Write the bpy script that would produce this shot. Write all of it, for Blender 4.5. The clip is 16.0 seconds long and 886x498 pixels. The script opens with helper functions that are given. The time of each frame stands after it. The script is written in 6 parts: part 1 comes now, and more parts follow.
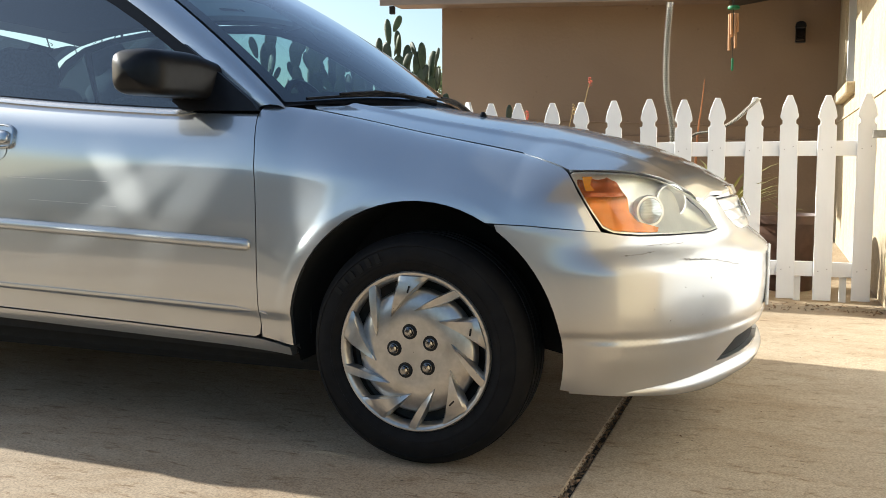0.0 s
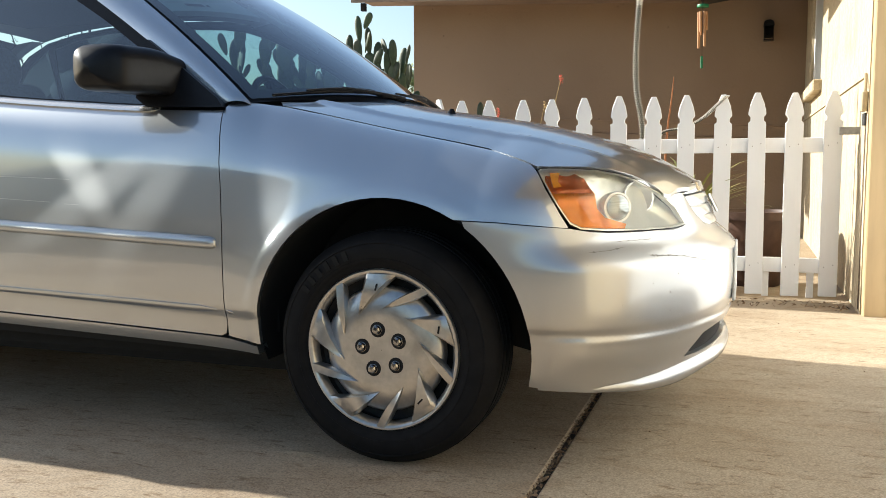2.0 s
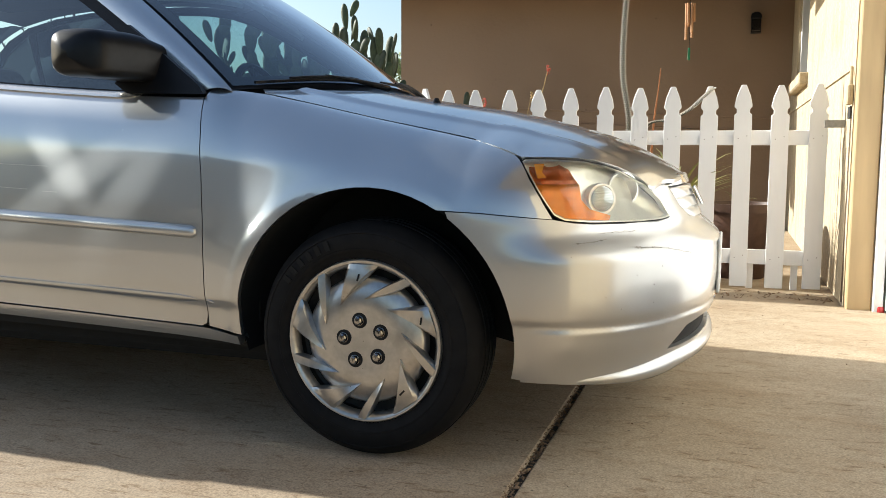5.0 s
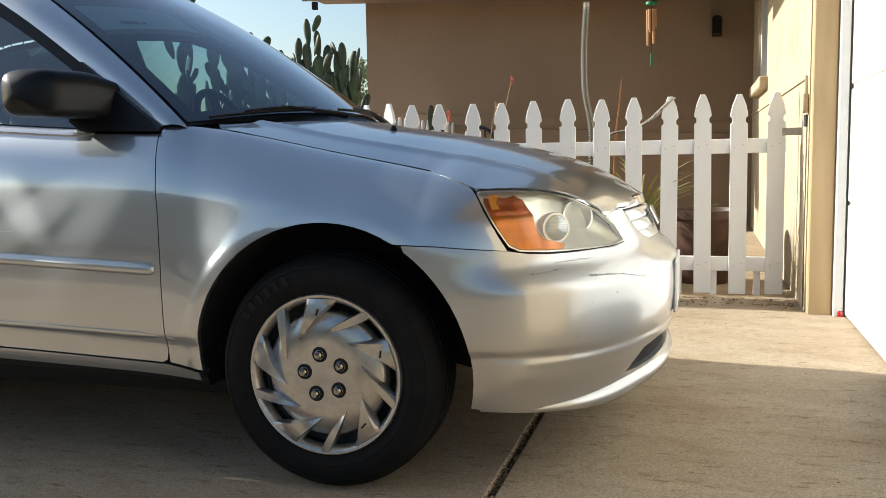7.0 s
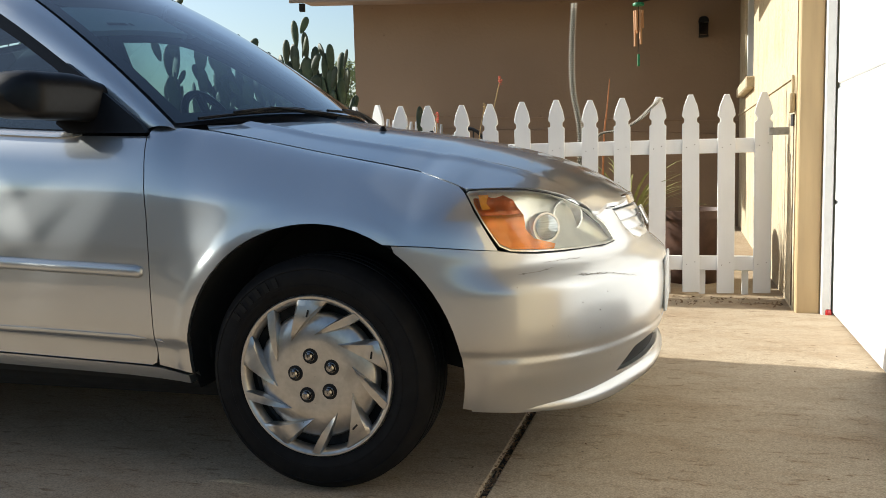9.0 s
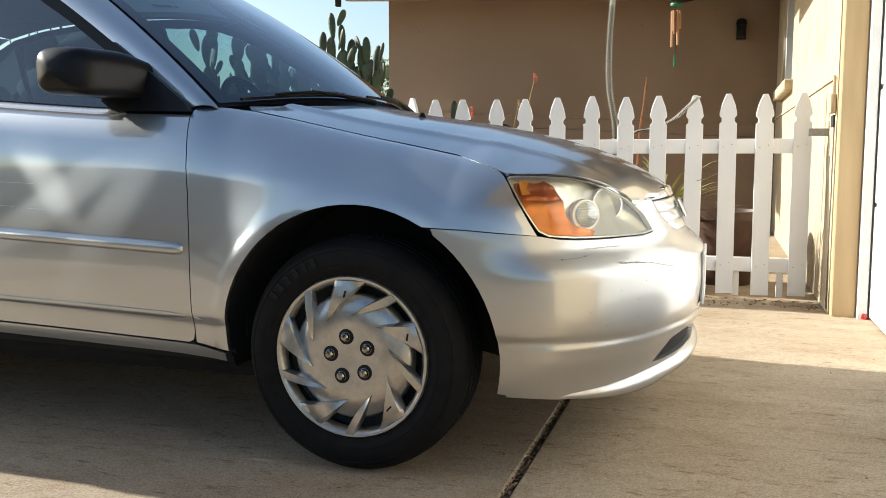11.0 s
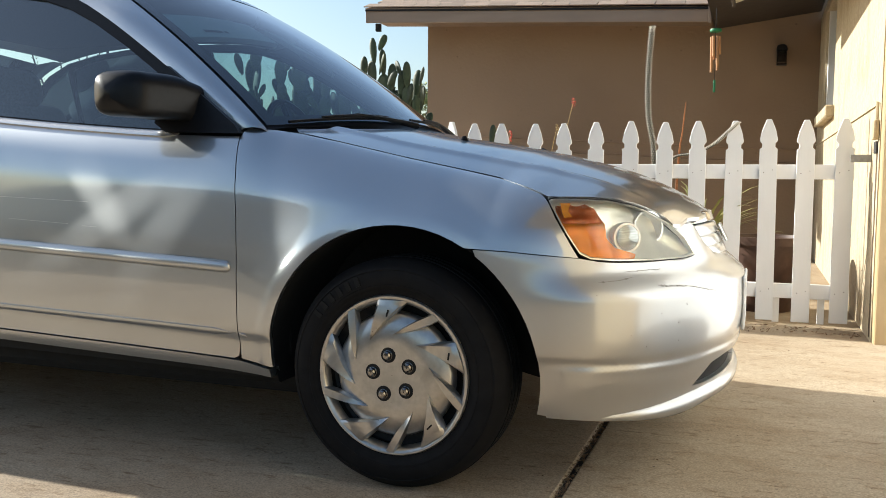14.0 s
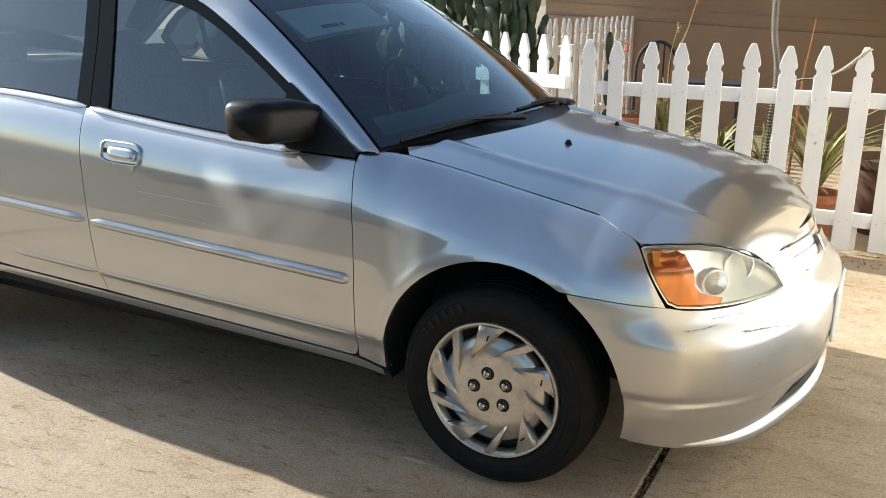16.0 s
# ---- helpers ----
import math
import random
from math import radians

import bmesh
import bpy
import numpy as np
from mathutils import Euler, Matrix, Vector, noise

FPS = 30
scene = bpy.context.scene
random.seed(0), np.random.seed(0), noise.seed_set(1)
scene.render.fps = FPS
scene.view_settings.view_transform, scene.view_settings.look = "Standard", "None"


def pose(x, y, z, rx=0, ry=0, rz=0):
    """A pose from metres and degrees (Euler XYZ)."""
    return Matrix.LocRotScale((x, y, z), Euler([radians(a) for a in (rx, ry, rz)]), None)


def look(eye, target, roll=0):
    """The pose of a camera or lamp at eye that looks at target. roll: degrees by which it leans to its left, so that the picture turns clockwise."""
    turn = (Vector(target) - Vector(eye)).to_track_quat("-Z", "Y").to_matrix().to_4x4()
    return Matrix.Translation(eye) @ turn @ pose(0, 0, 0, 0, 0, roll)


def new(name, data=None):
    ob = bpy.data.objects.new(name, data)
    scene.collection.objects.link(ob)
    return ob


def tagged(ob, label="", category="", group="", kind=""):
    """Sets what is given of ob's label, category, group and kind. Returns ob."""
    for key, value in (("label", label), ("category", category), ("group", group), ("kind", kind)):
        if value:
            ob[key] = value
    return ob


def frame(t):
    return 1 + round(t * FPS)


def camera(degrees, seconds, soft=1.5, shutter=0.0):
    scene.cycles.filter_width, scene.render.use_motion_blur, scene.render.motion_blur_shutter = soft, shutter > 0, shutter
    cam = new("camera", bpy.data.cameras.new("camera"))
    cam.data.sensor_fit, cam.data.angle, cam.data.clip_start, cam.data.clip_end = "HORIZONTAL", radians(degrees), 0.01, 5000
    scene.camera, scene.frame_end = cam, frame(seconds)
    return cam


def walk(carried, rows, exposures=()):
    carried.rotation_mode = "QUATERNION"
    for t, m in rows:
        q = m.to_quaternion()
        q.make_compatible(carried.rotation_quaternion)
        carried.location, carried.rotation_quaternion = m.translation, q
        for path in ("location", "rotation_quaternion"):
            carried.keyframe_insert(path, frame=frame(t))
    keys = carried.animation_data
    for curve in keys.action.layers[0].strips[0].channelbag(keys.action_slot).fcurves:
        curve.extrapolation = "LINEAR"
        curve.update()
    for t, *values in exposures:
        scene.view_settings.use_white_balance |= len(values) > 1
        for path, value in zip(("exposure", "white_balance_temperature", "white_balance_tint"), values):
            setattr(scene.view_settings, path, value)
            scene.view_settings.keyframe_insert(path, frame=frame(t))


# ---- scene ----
cam = camera(54.0, 16.0, 0.75)
PATH = [
    (0, (0.831, -1.962, 0.762), (0.121, -0.103, 0.571), -0.1),
    (0.5, (0.837, -1.957, 0.764), (0.135, -0.094, 0.572), -0.6),
    (1, (0.838, -1.96, 0.762), (0.15, -0.092, 0.572), -0.5),
    (1.5, (0.838, -1.956, 0.758), (0.161, -0.084, 0.566), -0.2),
    (2, (0.841, -1.946, 0.759), (0.187, -0.066, 0.563), -0.2),
    (2.5, (0.834, -1.93, 0.754), (0.188, -0.048, 0.556), -0.2),
    (3, (0.828, -1.919, 0.748), (0.18, -0.039, 0.542), 0.3),
    (3.5, (0.828, -1.915, 0.745), (0.184, -0.034, 0.526), 0.6),
    (4, (0.83, -1.929, 0.747), (0.194, -0.046, 0.525), 0.6),
    (6.5, (0.879, -1.919, 0.808), (0.288, -0.02, 0.595), -0.7),
    (7, (0.888, -1.922, 0.834), (0.319, -0.017, 0.618), -1.1),
    (7.5, (0.888, -1.928, 0.852), (0.333, -0.018, 0.639), -1.4),
    (8, (0.894, -1.928, 0.856), (0.346, -0.015, 0.647), -1.7),
    (8.5, (0.89, -1.92, 0.845), (0.35, -0.006, 0.633), -1.5),
    (11, (0.856, -1.933, 0.79), (0.254, -0.038, 0.58), -0.0),
    (11.5, (0.853, -1.931, 0.785), (0.238, -0.038, 0.586), 0.1),
    (12, (0.853, -1.961, 0.78), (0.235, -0.068, 0.594), 0.2),
    (12.5, (0.847, -1.96, 0.767), (0.216, -0.071, 0.583), 0.5),
    (13, (0.831, -1.955, 0.766), (0.175, -0.074, 0.594), 0.5),
    (13.5, (0.838, -1.967, 0.777), (0.162, -0.092, 0.615), 0.9),
    (14, (0.849, -1.97, 0.787), (0.17, -0.096, 0.63), 0.5),
    (14.5, (0.871, -1.909, 0.797), (0.192, -0.035, 0.629), -0.1),
    (14.8, (0.879, -1.866, 0.943), (0.2, 0.007, 0.761), -0.1),
    (15, (0.871, -1.862, 1.033), (0.171, 0.001, 0.833), -0.2),
    (15.3, (0.86, -1.883, 1.168), (0.031, -0.1, 0.805), -1.4),
    (15.5, (0.86, -1.928, 1.242), (-0.021, -0.188, 0.8), -0.6),
    (15.7, (0.873, -1.971, 1.303), (-0.029, -0.255, 0.81), 0.2),
    (16, (0.914, -2.037, 1.344), (0.023, -0.333, 0.796), 0.4),
]
walk(cam, [(t, look(eye, target, roll)) for t, eye, target, roll in PATH],
     exposures=[(t, stops, 6130, 7) for t, stops in ((0.0, 1.03), (4.0, 0.98), (6.5, 0.78), (7.5, 0.68), (8.6, 0.66), (11.0, 0.92), (13.5, 0.88), (15.0, 0.86), (16.0, 1.08))])

# ---- light ----
SUN_AZ = Vector((-1.0, 0.15, 0.0)).normalized()
SUN_EL = radians(26)
world = bpy.data.worlds.new("sky_world")
scene.world = world
world.use_nodes = True
wt = world.node_tree
sky = wt.nodes.new("ShaderNodeTexSky")
sky.sky_type = "NISHITA"
sky.sun_disc = False
sky.sun_elevation = SUN_EL
sky.sun_rotation = math.atan2(SUN_AZ.x, SUN_AZ.y)
sky.air_density = 1.15
sky.dust_density = 1.6
sky.ozone_density = 1.5
wt.links.new(sky.outputs[0], wt.nodes["Background"].inputs[0])
wt.nodes["Background"].inputs[1].default_value = 0.094
sun = new("sun", bpy.data.lights.new("sun", "SUN"))
sun.data.energy = 5.0
sun.data.angle = radians(0.5)
sun.data.color = (1.0, 0.94, 0.84)
sun.matrix_world = look((SUN_AZ * math.cos(SUN_EL) + Vector((0, 0, math.sin(SUN_EL)))) * 30, (0, 0, 0))

# spot lamps added to imitate sunlight thrown onto the doors by the curved side windows of the wagon parked alongside
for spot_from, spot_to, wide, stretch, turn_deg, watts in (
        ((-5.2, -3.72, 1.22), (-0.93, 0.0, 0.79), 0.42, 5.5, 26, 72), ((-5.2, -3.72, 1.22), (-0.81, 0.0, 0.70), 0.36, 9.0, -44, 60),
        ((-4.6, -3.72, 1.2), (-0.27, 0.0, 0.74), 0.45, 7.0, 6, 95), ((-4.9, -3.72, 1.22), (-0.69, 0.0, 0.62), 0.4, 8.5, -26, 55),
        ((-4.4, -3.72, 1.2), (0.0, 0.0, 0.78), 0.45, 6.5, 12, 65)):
    glint = new("added_glint_spot", bpy.data.lights.new("added_glint_spot", "SPOT"))
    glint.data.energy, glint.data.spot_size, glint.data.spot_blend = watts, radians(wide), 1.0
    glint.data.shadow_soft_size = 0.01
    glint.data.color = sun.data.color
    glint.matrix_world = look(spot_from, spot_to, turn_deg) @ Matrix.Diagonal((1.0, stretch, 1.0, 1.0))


# ---- materials ----
def material(name, color, rough=0.5, metal=0.0, scale=20.0, vary=0.12, bump=0.0, bump_scale=None, stain=None, stain_scale=2.0,
             stain_amount=0.4, coat=0.0, spec=0.5, rand=0.0, stretch=(1, 1, 1), specks=None):
    m = bpy.data.materials.new(name)
    m.use_nodes = True
    t = m.node_tree
    n, l = t.nodes, t.links
    b = n["Principled BSDF"]
    b.inputs["Roughness"].default_value = rough
    b.inputs["Metallic"].default_value = metal
    b.inputs["Specular IOR Level"].default_value = spec
    b.inputs["Coat Weight"].default_value = coat
    b.inputs["Coat Roughness"].default_value = 0.03
    co = n.new("ShaderNodeTexCoord")
    mp = n.new("ShaderNodeMapping")
    mp.inputs["Scale"].default_value = stretch
    l.new(co.outputs["Object"], mp.inputs[0])

    def noise_of(sc, detail=6.0):
        k = n.new("ShaderNodeTexNoise")
        k.inputs["Scale"].default_value = sc
        k.inputs["Detail"].default_value = detail
        l.new(mp.outputs[0], k.inputs["Vector"])
        return k.outputs["Fac"]

    fine = noise_of(scale)
    ramp = n.new("ShaderNodeMapRange")
    ramp.inputs["From Min"].default_value, ramp.inputs["From Max"].default_value = 0.3, 0.7
    ramp.inputs["To Min"].default_value, ramp.inputs["To Max"].default_value = 1 - vary, 1 + vary
    l.new(fine, ramp.inputs["Value"])
    value = ramp.outputs[0]
    if rand:
        info = n.new("ShaderNodeObjectInfo")
        r2 = n.new("ShaderNodeMapRange")
        r2.inputs["To Min"].default_value, r2.inputs["To Max"].default_value = 1 - rand, 1 + rand
        l.new(info.outputs["Random"], r2.inputs["Value"])
        mul = n.new("ShaderNodeMath")
        mul.operation = "MULTIPLY"
        l.new(value, mul.inputs[0]), l.new(r2.outputs[0], mul.inputs[1])
        value = mul.outputs[0]
    sc = n.new("ShaderNodeVectorMath")
    sc.operation = "SCALE"
    sc.inputs[0].default_value = color[:3]
    l.new(value, sc.inputs["Scale"])
    out = sc.outputs[0]
    if stain:
        big = noise_of(stain_scale, 8.0)
        r3 = n.new("ShaderNodeMapRange")
        r3.inputs["From Min"].default_value, r3.inputs["From Max"].default_value = 0.5, 0.75
        r3.inputs["To Max"].default_value = stain_amount
        l.new(big, r3.inputs["Value"])
        mix = n.new("ShaderNodeMix")
        mix.data_type = "RGBA"
        mix.inputs["B"].default_value = (*stain, 1)
        l.new(r3.outputs[0], mix.inputs["Factor"])
        l.new(out, mix.inputs["A"])
        out = mix.outputs["Result"]
    if specks:
        # small spots of another colour: (spots per metre, size, colour)
        vo = n.new("ShaderNodeTexVoronoi")
        vo.inputs["Scale"].default_value = specks[0]
        l.new(co.outputs["Object"], vo.inputs["Vector"])
        size = n.new("ShaderNodeMath")
        size.operation = "MULTIPLY"
        l.new(vo.outputs["Color"], size.inputs[0])
        size.inputs[1].default_value = specks[1]
        less = n.new("ShaderNodeMath")
        less.operation = "LESS_THAN"
        l.new(vo.outputs["Distance"], less.inputs[0]), l.new(size.outputs[0], less.inputs[1])
        patch = noise_of(specks[0] * 0.12, 4.0)
        r4 = n.new("ShaderNodeMapRange")
        r4.inputs["From Min"].default_value, r4.inputs["From Max"].default_value = 0.45, 0.62
        l.new(patch, r4.inputs["Value"])
        both_ = n.new("ShaderNodeMath")
        both_.operation = "MULTIPLY"
        l.new(less.outputs[0], both_.inputs[0]), l.new(r4.outputs[0], both_.inputs[1])
        mix2 = n.new("ShaderNodeMix")
        mix2.data_type = "RGBA"
        mix2.inputs["B"].default_value = (*specks[2], 1)
        l.new(both_.outputs[0], mix2.inputs["Factor"])
        l.new(out, mix2.inputs["A"])
        out = mix2.outputs["Result"]
    l.new(out, b.inputs["Base Color"])
    if bump:
        bp = n.new("ShaderNodeBump")
        bp.inputs["Strength"].default_value = 1.0
        bp.inputs["Distance"].default_value = bump
        l.new(noise_of(bump_scale or scale), bp.inputs["Height"])
        l.new(bp.outputs[0], b.inputs["Normal"])
    return m


def glass(name, tint, gloss=1.0, rough=0.0, haze=0.0):
    m = bpy.data.materials.new(name)
    m.use_nodes = True
    t = m.node_tree
    n, l = t.nodes, t.links
    n.remove(n["Principled BSDF"])
    tr, gl, mx = n.new("ShaderNodeBsdfTransparent"), n.new("ShaderNodeBsdfGlossy"), n.new("ShaderNodeMixShader")
    tr.inputs[0].default_value = (*tint, 1)
    gl.inputs["Roughness"].default_value = rough
    fr = n.new("ShaderNodeFresnel")
    fr.inputs[0].default_value = 1.52
    mul = n.new("ShaderNodeMath")
    mul.operation = "MULTIPLY"
    mul.inputs[1].default_value = 1.7 * gloss
    mul.use_clamp = True
    l.new(fr.outputs[0], mul.inputs[0])
    l.new(mul.outputs[0], mx.inputs[0])
    l.new(tr.outputs[0], mx.inputs[1]), l.new(gl.outputs[0], mx.inputs[2])
    last = mx
    if haze:
        df, last = n.new("ShaderNodeBsdfDiffuse"), n.new("ShaderNodeMixShader")
        df.inputs[0].default_value = (0.86, 0.84, 0.74, 1)
        last.inputs[0].default_value = haze
        l.new(mx.outputs[0], last.inputs[1]), l.new(df.outputs[0], last.inputs[2])
    l.new(last.outputs[0], n["Material Output"].inputs[0])
    return m


def concrete(name, color):
    """Trowelled concrete: cloudy stains, drawn-out brown streaks, pale patches, fine grit and a slight relief."""
    m = material(name, color, 0.85, scale=210, vary=0.3, bump=0.0007, bump_scale=170, spec=0.18, specks=(30, 0.17, tuple(c * 0.45 for c in color)))
    n, l = m.node_tree.nodes, m.node_tree.links
    b = n["Principled BSDF"]
    out = b.inputs["Base Color"].links[0].from_socket
    co = n.new("ShaderNodeTexCoord")
    for stretch, size, lo, hi, tint, amount in (((0.6, 1, 1), 1.1, 0.42, 0.72, (0.66, 0.56, 0.46), 0.75), ((0.5, 1, 1), 8, 0.5, 0.72, (0.66, 0.57, 0.47), 0.55),
                                                ((0.4, 1, 1), 3.2, 0.54, 0.7, (1.25, 1.25, 1.27), 0.5), ((0.3, 1, 1), 42, 0.57, 0.68, (0.5, 0.41, 0.32), 0.7)):
        mp = n.new("ShaderNodeMapping")
        mp.inputs["Scale"].default_value = stretch
        l.new(co.outputs["Object"], mp.inputs[0])
        k = n.new("ShaderNodeTexNoise")
        k.inputs["Scale"].default_value, k.inputs["Detail"].default_value, k.inputs["Roughness"].default_value = size, 9.0, 0.62
        k.inputs["Distortion"].default_value = 0.4
        l.new(mp.outputs[0], k.inputs["Vector"])
        r = n.new("ShaderNodeMapRange")
        r.inputs["From Min"].default_value, r.inputs["From Max"].default_value, r.inputs["To Max"].default_value = lo, hi, amount
        l.new(k.outputs["Fac"], r.inputs["Value"])
        mix = n.new("ShaderNodeMix")
        mix.data_type, mix.blend_type = "RGBA", "MULTIPLY"
        mix.inputs["B"].default_value = (*tint, 1)
        l.new(r.outputs[0], mix.inputs["Factor"])
        l.new(out, mix.inputs["A"])
        out = mix.outputs["Result"]
    # hairline crazing in patches
    warp = n.new("ShaderNodeTexNoise")
    warp.inputs["Scale"].default_value, warp.inputs["Detail"].default_value = 9.0, 5.0
    l.new(co.outputs["Object"], warp.inputs["Vector"])
    bend = n.new("ShaderNodeVectorMath")
    bend.operation = "MULTIPLY_ADD"
    bend.inputs[1].default_value = (0.12, 0.12, 0.0)
    l.new(warp.outputs["Color"], bend.inputs[0])
    l.new(co.outputs["Object"], bend.inputs[2])
    cells = n.new("ShaderNodeTexVoronoi")
    cells.feature = "DISTANCE_TO_EDGE"
    cells.inputs["Scale"].default_value = 11.0
    l.new(bend.outputs[0], cells.inputs["Vector"])
    thin = n.new("ShaderNodeMapRange")
    thin.inputs["From Min"].default_value, thin.inputs["From Max"].default_value = 0.022, 0.008
    thin.inputs["To Max"].default_value = 0.3
    l.new(cells.outputs["Distance"], thin.inputs["Value"])
    where = n.new("ShaderNodeTexNoise")
    where.inputs["Scale"].default_value = 1.7
    l.new(co.outputs["Object"], where.inputs["Vector"])
    patch = n.new("ShaderNodeMapRange")
    patch.inputs["From Min"].default_value, patch.inputs["From Max"].default_value = 0.45, 0.6
    l.new(where.outputs["Fac"], patch.inputs["Value"])
    both_ = n.new("ShaderNodeMath")
    both_.operation = "MULTIPLY"
    l.new(thin.outputs[0], both_.inputs[0]), l.new(patch.outputs[0], both_.inputs[1])
    mix = n.new("ShaderNodeMix")
    mix.data_type, mix.blend_type = "RGBA", "MULTIPLY"
    mix.inputs["B"].default_value = (0.42, 0.35, 0.28, 1)
    l.new(both_.outputs[0], mix.inputs["Factor"])
    l.new(out, mix.inputs["A"])
    l.new(mix.outputs["Result"], b.inputs["Base Color"])
    return m


M_CONC = concrete("driveway_concrete", (0.42, 0.34, 0.24))
# Darker copy for the slabs beside the car; deep shade put into colour.
M_CONC2 = concrete("shade_darkened_concrete", (0.37, 0.297, 0.212))
# For added slabs out of view, darkened to dim the doors' reflections.
M_UNSEENCONC = material("unseen_dark_concrete", (0.13, 0.108, 0.08), 0.9, scale=90, vary=0.25, bump=0.0015, bump_scale=120, stain=(0.09, 0.075, 0.055), stain_scale=1.6,
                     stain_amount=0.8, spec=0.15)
M_EARTH = material("gravel_earth", (0.34, 0.27, 0.2), 0.95, scale=9, vary=0.3, bump=0.01, bump_scale=60, spec=0.1)
M_JOINT = material("joint_filler", (0.035, 0.03, 0.025), 0.95, scale=80, vary=0.4, bump=0.002)
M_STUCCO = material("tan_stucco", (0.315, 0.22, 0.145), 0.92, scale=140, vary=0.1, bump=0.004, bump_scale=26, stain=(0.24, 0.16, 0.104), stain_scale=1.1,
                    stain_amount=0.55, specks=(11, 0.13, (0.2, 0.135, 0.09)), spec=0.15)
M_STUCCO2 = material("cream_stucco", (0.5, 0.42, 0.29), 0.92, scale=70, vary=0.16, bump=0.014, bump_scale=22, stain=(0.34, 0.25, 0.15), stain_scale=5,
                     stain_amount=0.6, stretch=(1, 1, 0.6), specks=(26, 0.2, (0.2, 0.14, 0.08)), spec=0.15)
M_FASCIA = material("fascia_paint", (0.3, 0.22, 0.16), 0.6, scale=12, vary=0.08, stretch=(0.2, 1, 1))
M_SHINGLE = material("shingle", (0.36, 0.26, 0.185), 0.9, scale=90, vary=0.25, bump=0.003, rand=0.2)
M_WHITE = material("white_fence_paint", (0.8, 0.79, 0.77), 0.45, scale=14, vary=0.03, bump=0.0006, bump_scale=60, stain=(0.6, 0.57, 0.52), stain_scale=9,
                   stain_amount=0.25, rand=0.03, stretch=(1, 1, 0.2))
M_NAIL = material("rusty_nail_head", (0.12, 0.09, 0.07), 0.7)
M_GDOOR = material("garage_door_white", (0.74, 0.74, 0.73), 0.4, scale=30, vary=0.03)
M_POST = material("tan_trim_wood", (0.5, 0.36, 0.19), 0.6, scale=14, vary=0.12, bump=0.001, stain=(0.3, 0.2, 0.1), stain_scale=6, stretch=(1, 1, 0.12))
M_EAVE = material("eave_paint", (0.42, 0.36, 0.29), 0.7, scale=12, vary=0.1)
M_BROWN = material("dark_brown_fascia_and_porch_shade", (0.06, 0.047, 0.038), 0.7, scale=12, vary=0.15)
M_DARK = material("dark_void", (0.012, 0.012, 0.012), 0.9)


# ---- building helpers ----
def mesh_object(name, verts, faces, mat, parent=None, smooth=False, label="", angle=None):
    me = bpy.data.meshes.new(name)
    me.from_pydata([tuple(v) for v in verts], [], [tuple(f) for f in faces])
    me.materials.append(mat)
    if smooth:
        me.shade_smooth()
        if angle:
            me.set_sharp_from_angle(angle=radians(angle))
    me.update()
    ob = new(name, me)
    if parent:
        ob.parent = parent
    if label:
        ob["label"] = label
    return ob


def part(name, bm, mat, parent, label="", smooth=False, angle=35):
    me = bpy.data.meshes.new(name)
    bm.normal_update()
    bm.to_mesh(me)
    bm.free()
    me.materials.append(mat)
    if smooth:
        me.shade_smooth()
        me.set_sharp_from_angle(angle=radians(angle))
    ob = new(name, me)
    if parent:
        ob.parent = parent
    if label:
        ob["label"] = label
    return ob


def thing(name, label, category, group="", at=(0, 0, 0), kind=""):
    ob = new(name)
    ob.location = at
    ob.empty_display_size = 0.1
    return tagged(ob, label, category, group, kind)


def box_bm(x0, x1, y0, y1, z0, z1, bevel=0.0, seg=1):
    bm = bmesh.new()
    bmesh.ops.create_cube(bm, size=1.0, matrix=Matrix.LocRotScale(((x0 + x1) / 2, (y0 + y1) / 2, (z0 + z1) / 2), None, (x1 - x0, y1 - y0, z1 - z0)))
    if bevel:
        bmesh.ops.bevel(bm, geom=bm.edges[:], offset=bevel, segments=seg, affect="EDGES", profile=0.5)
    return bm


def tube_bm(points, radii, seg=10, cap=True):
    bm = bmesh.new()
    rings = []
    pts = [Vector(p) for p in points]
    side = None
    for i, p in enumerate(pts):
        d = (pts[min(i + 1, len(pts) - 1)] - pts[max(i - 1, 0)]).normalized()
        if side is None:
            side = d.orthogonal().normalized()
        side = (side - d * side.dot(d)).normalized()
        up = d.cross(side)
        r = radii[i] if hasattr(radii, "__len__") else radii
        rings.append([bm.verts.new(p + (side * math.cos(2 * math.pi * k / seg) + up * math.sin(2 * math.pi * k / seg)) * r) for k in range(seg)])
    for a, b in zip(rings, rings[1:]):
        for k in range(seg):
            bm.faces.new((a[k], a[(k + 1) % seg], b[(k + 1) % seg], b[k]))
    if cap:
        bm.faces.new(rings[0][::-1]), bm.faces.new(rings[-1])
    return bm


def lathe_bm(profile, seg=32, axis="z"):
    """Turned shape from (radius, height) pairs."""
    bm = bmesh.new()
    rings = []
    for r, h in profile:
        ring = []
        for k in range(seg):
            c, s_ = math.cos(2 * math.pi * k / seg) * r, math.sin(2 * math.pi * k / seg) * r
            ring.append(bm.verts.new((c, s_, h) if axis == "z" else (c, h, s_)))
        rings.append(ring)
    for a, b in zip(rings, rings[1:]):
        for k in range(seg):
            q = (a[k], a[(k + 1) % seg], b[(k + 1) % seg], b[k])
            bm.faces.new(q if axis == "z" else q[::-1])
    return bm


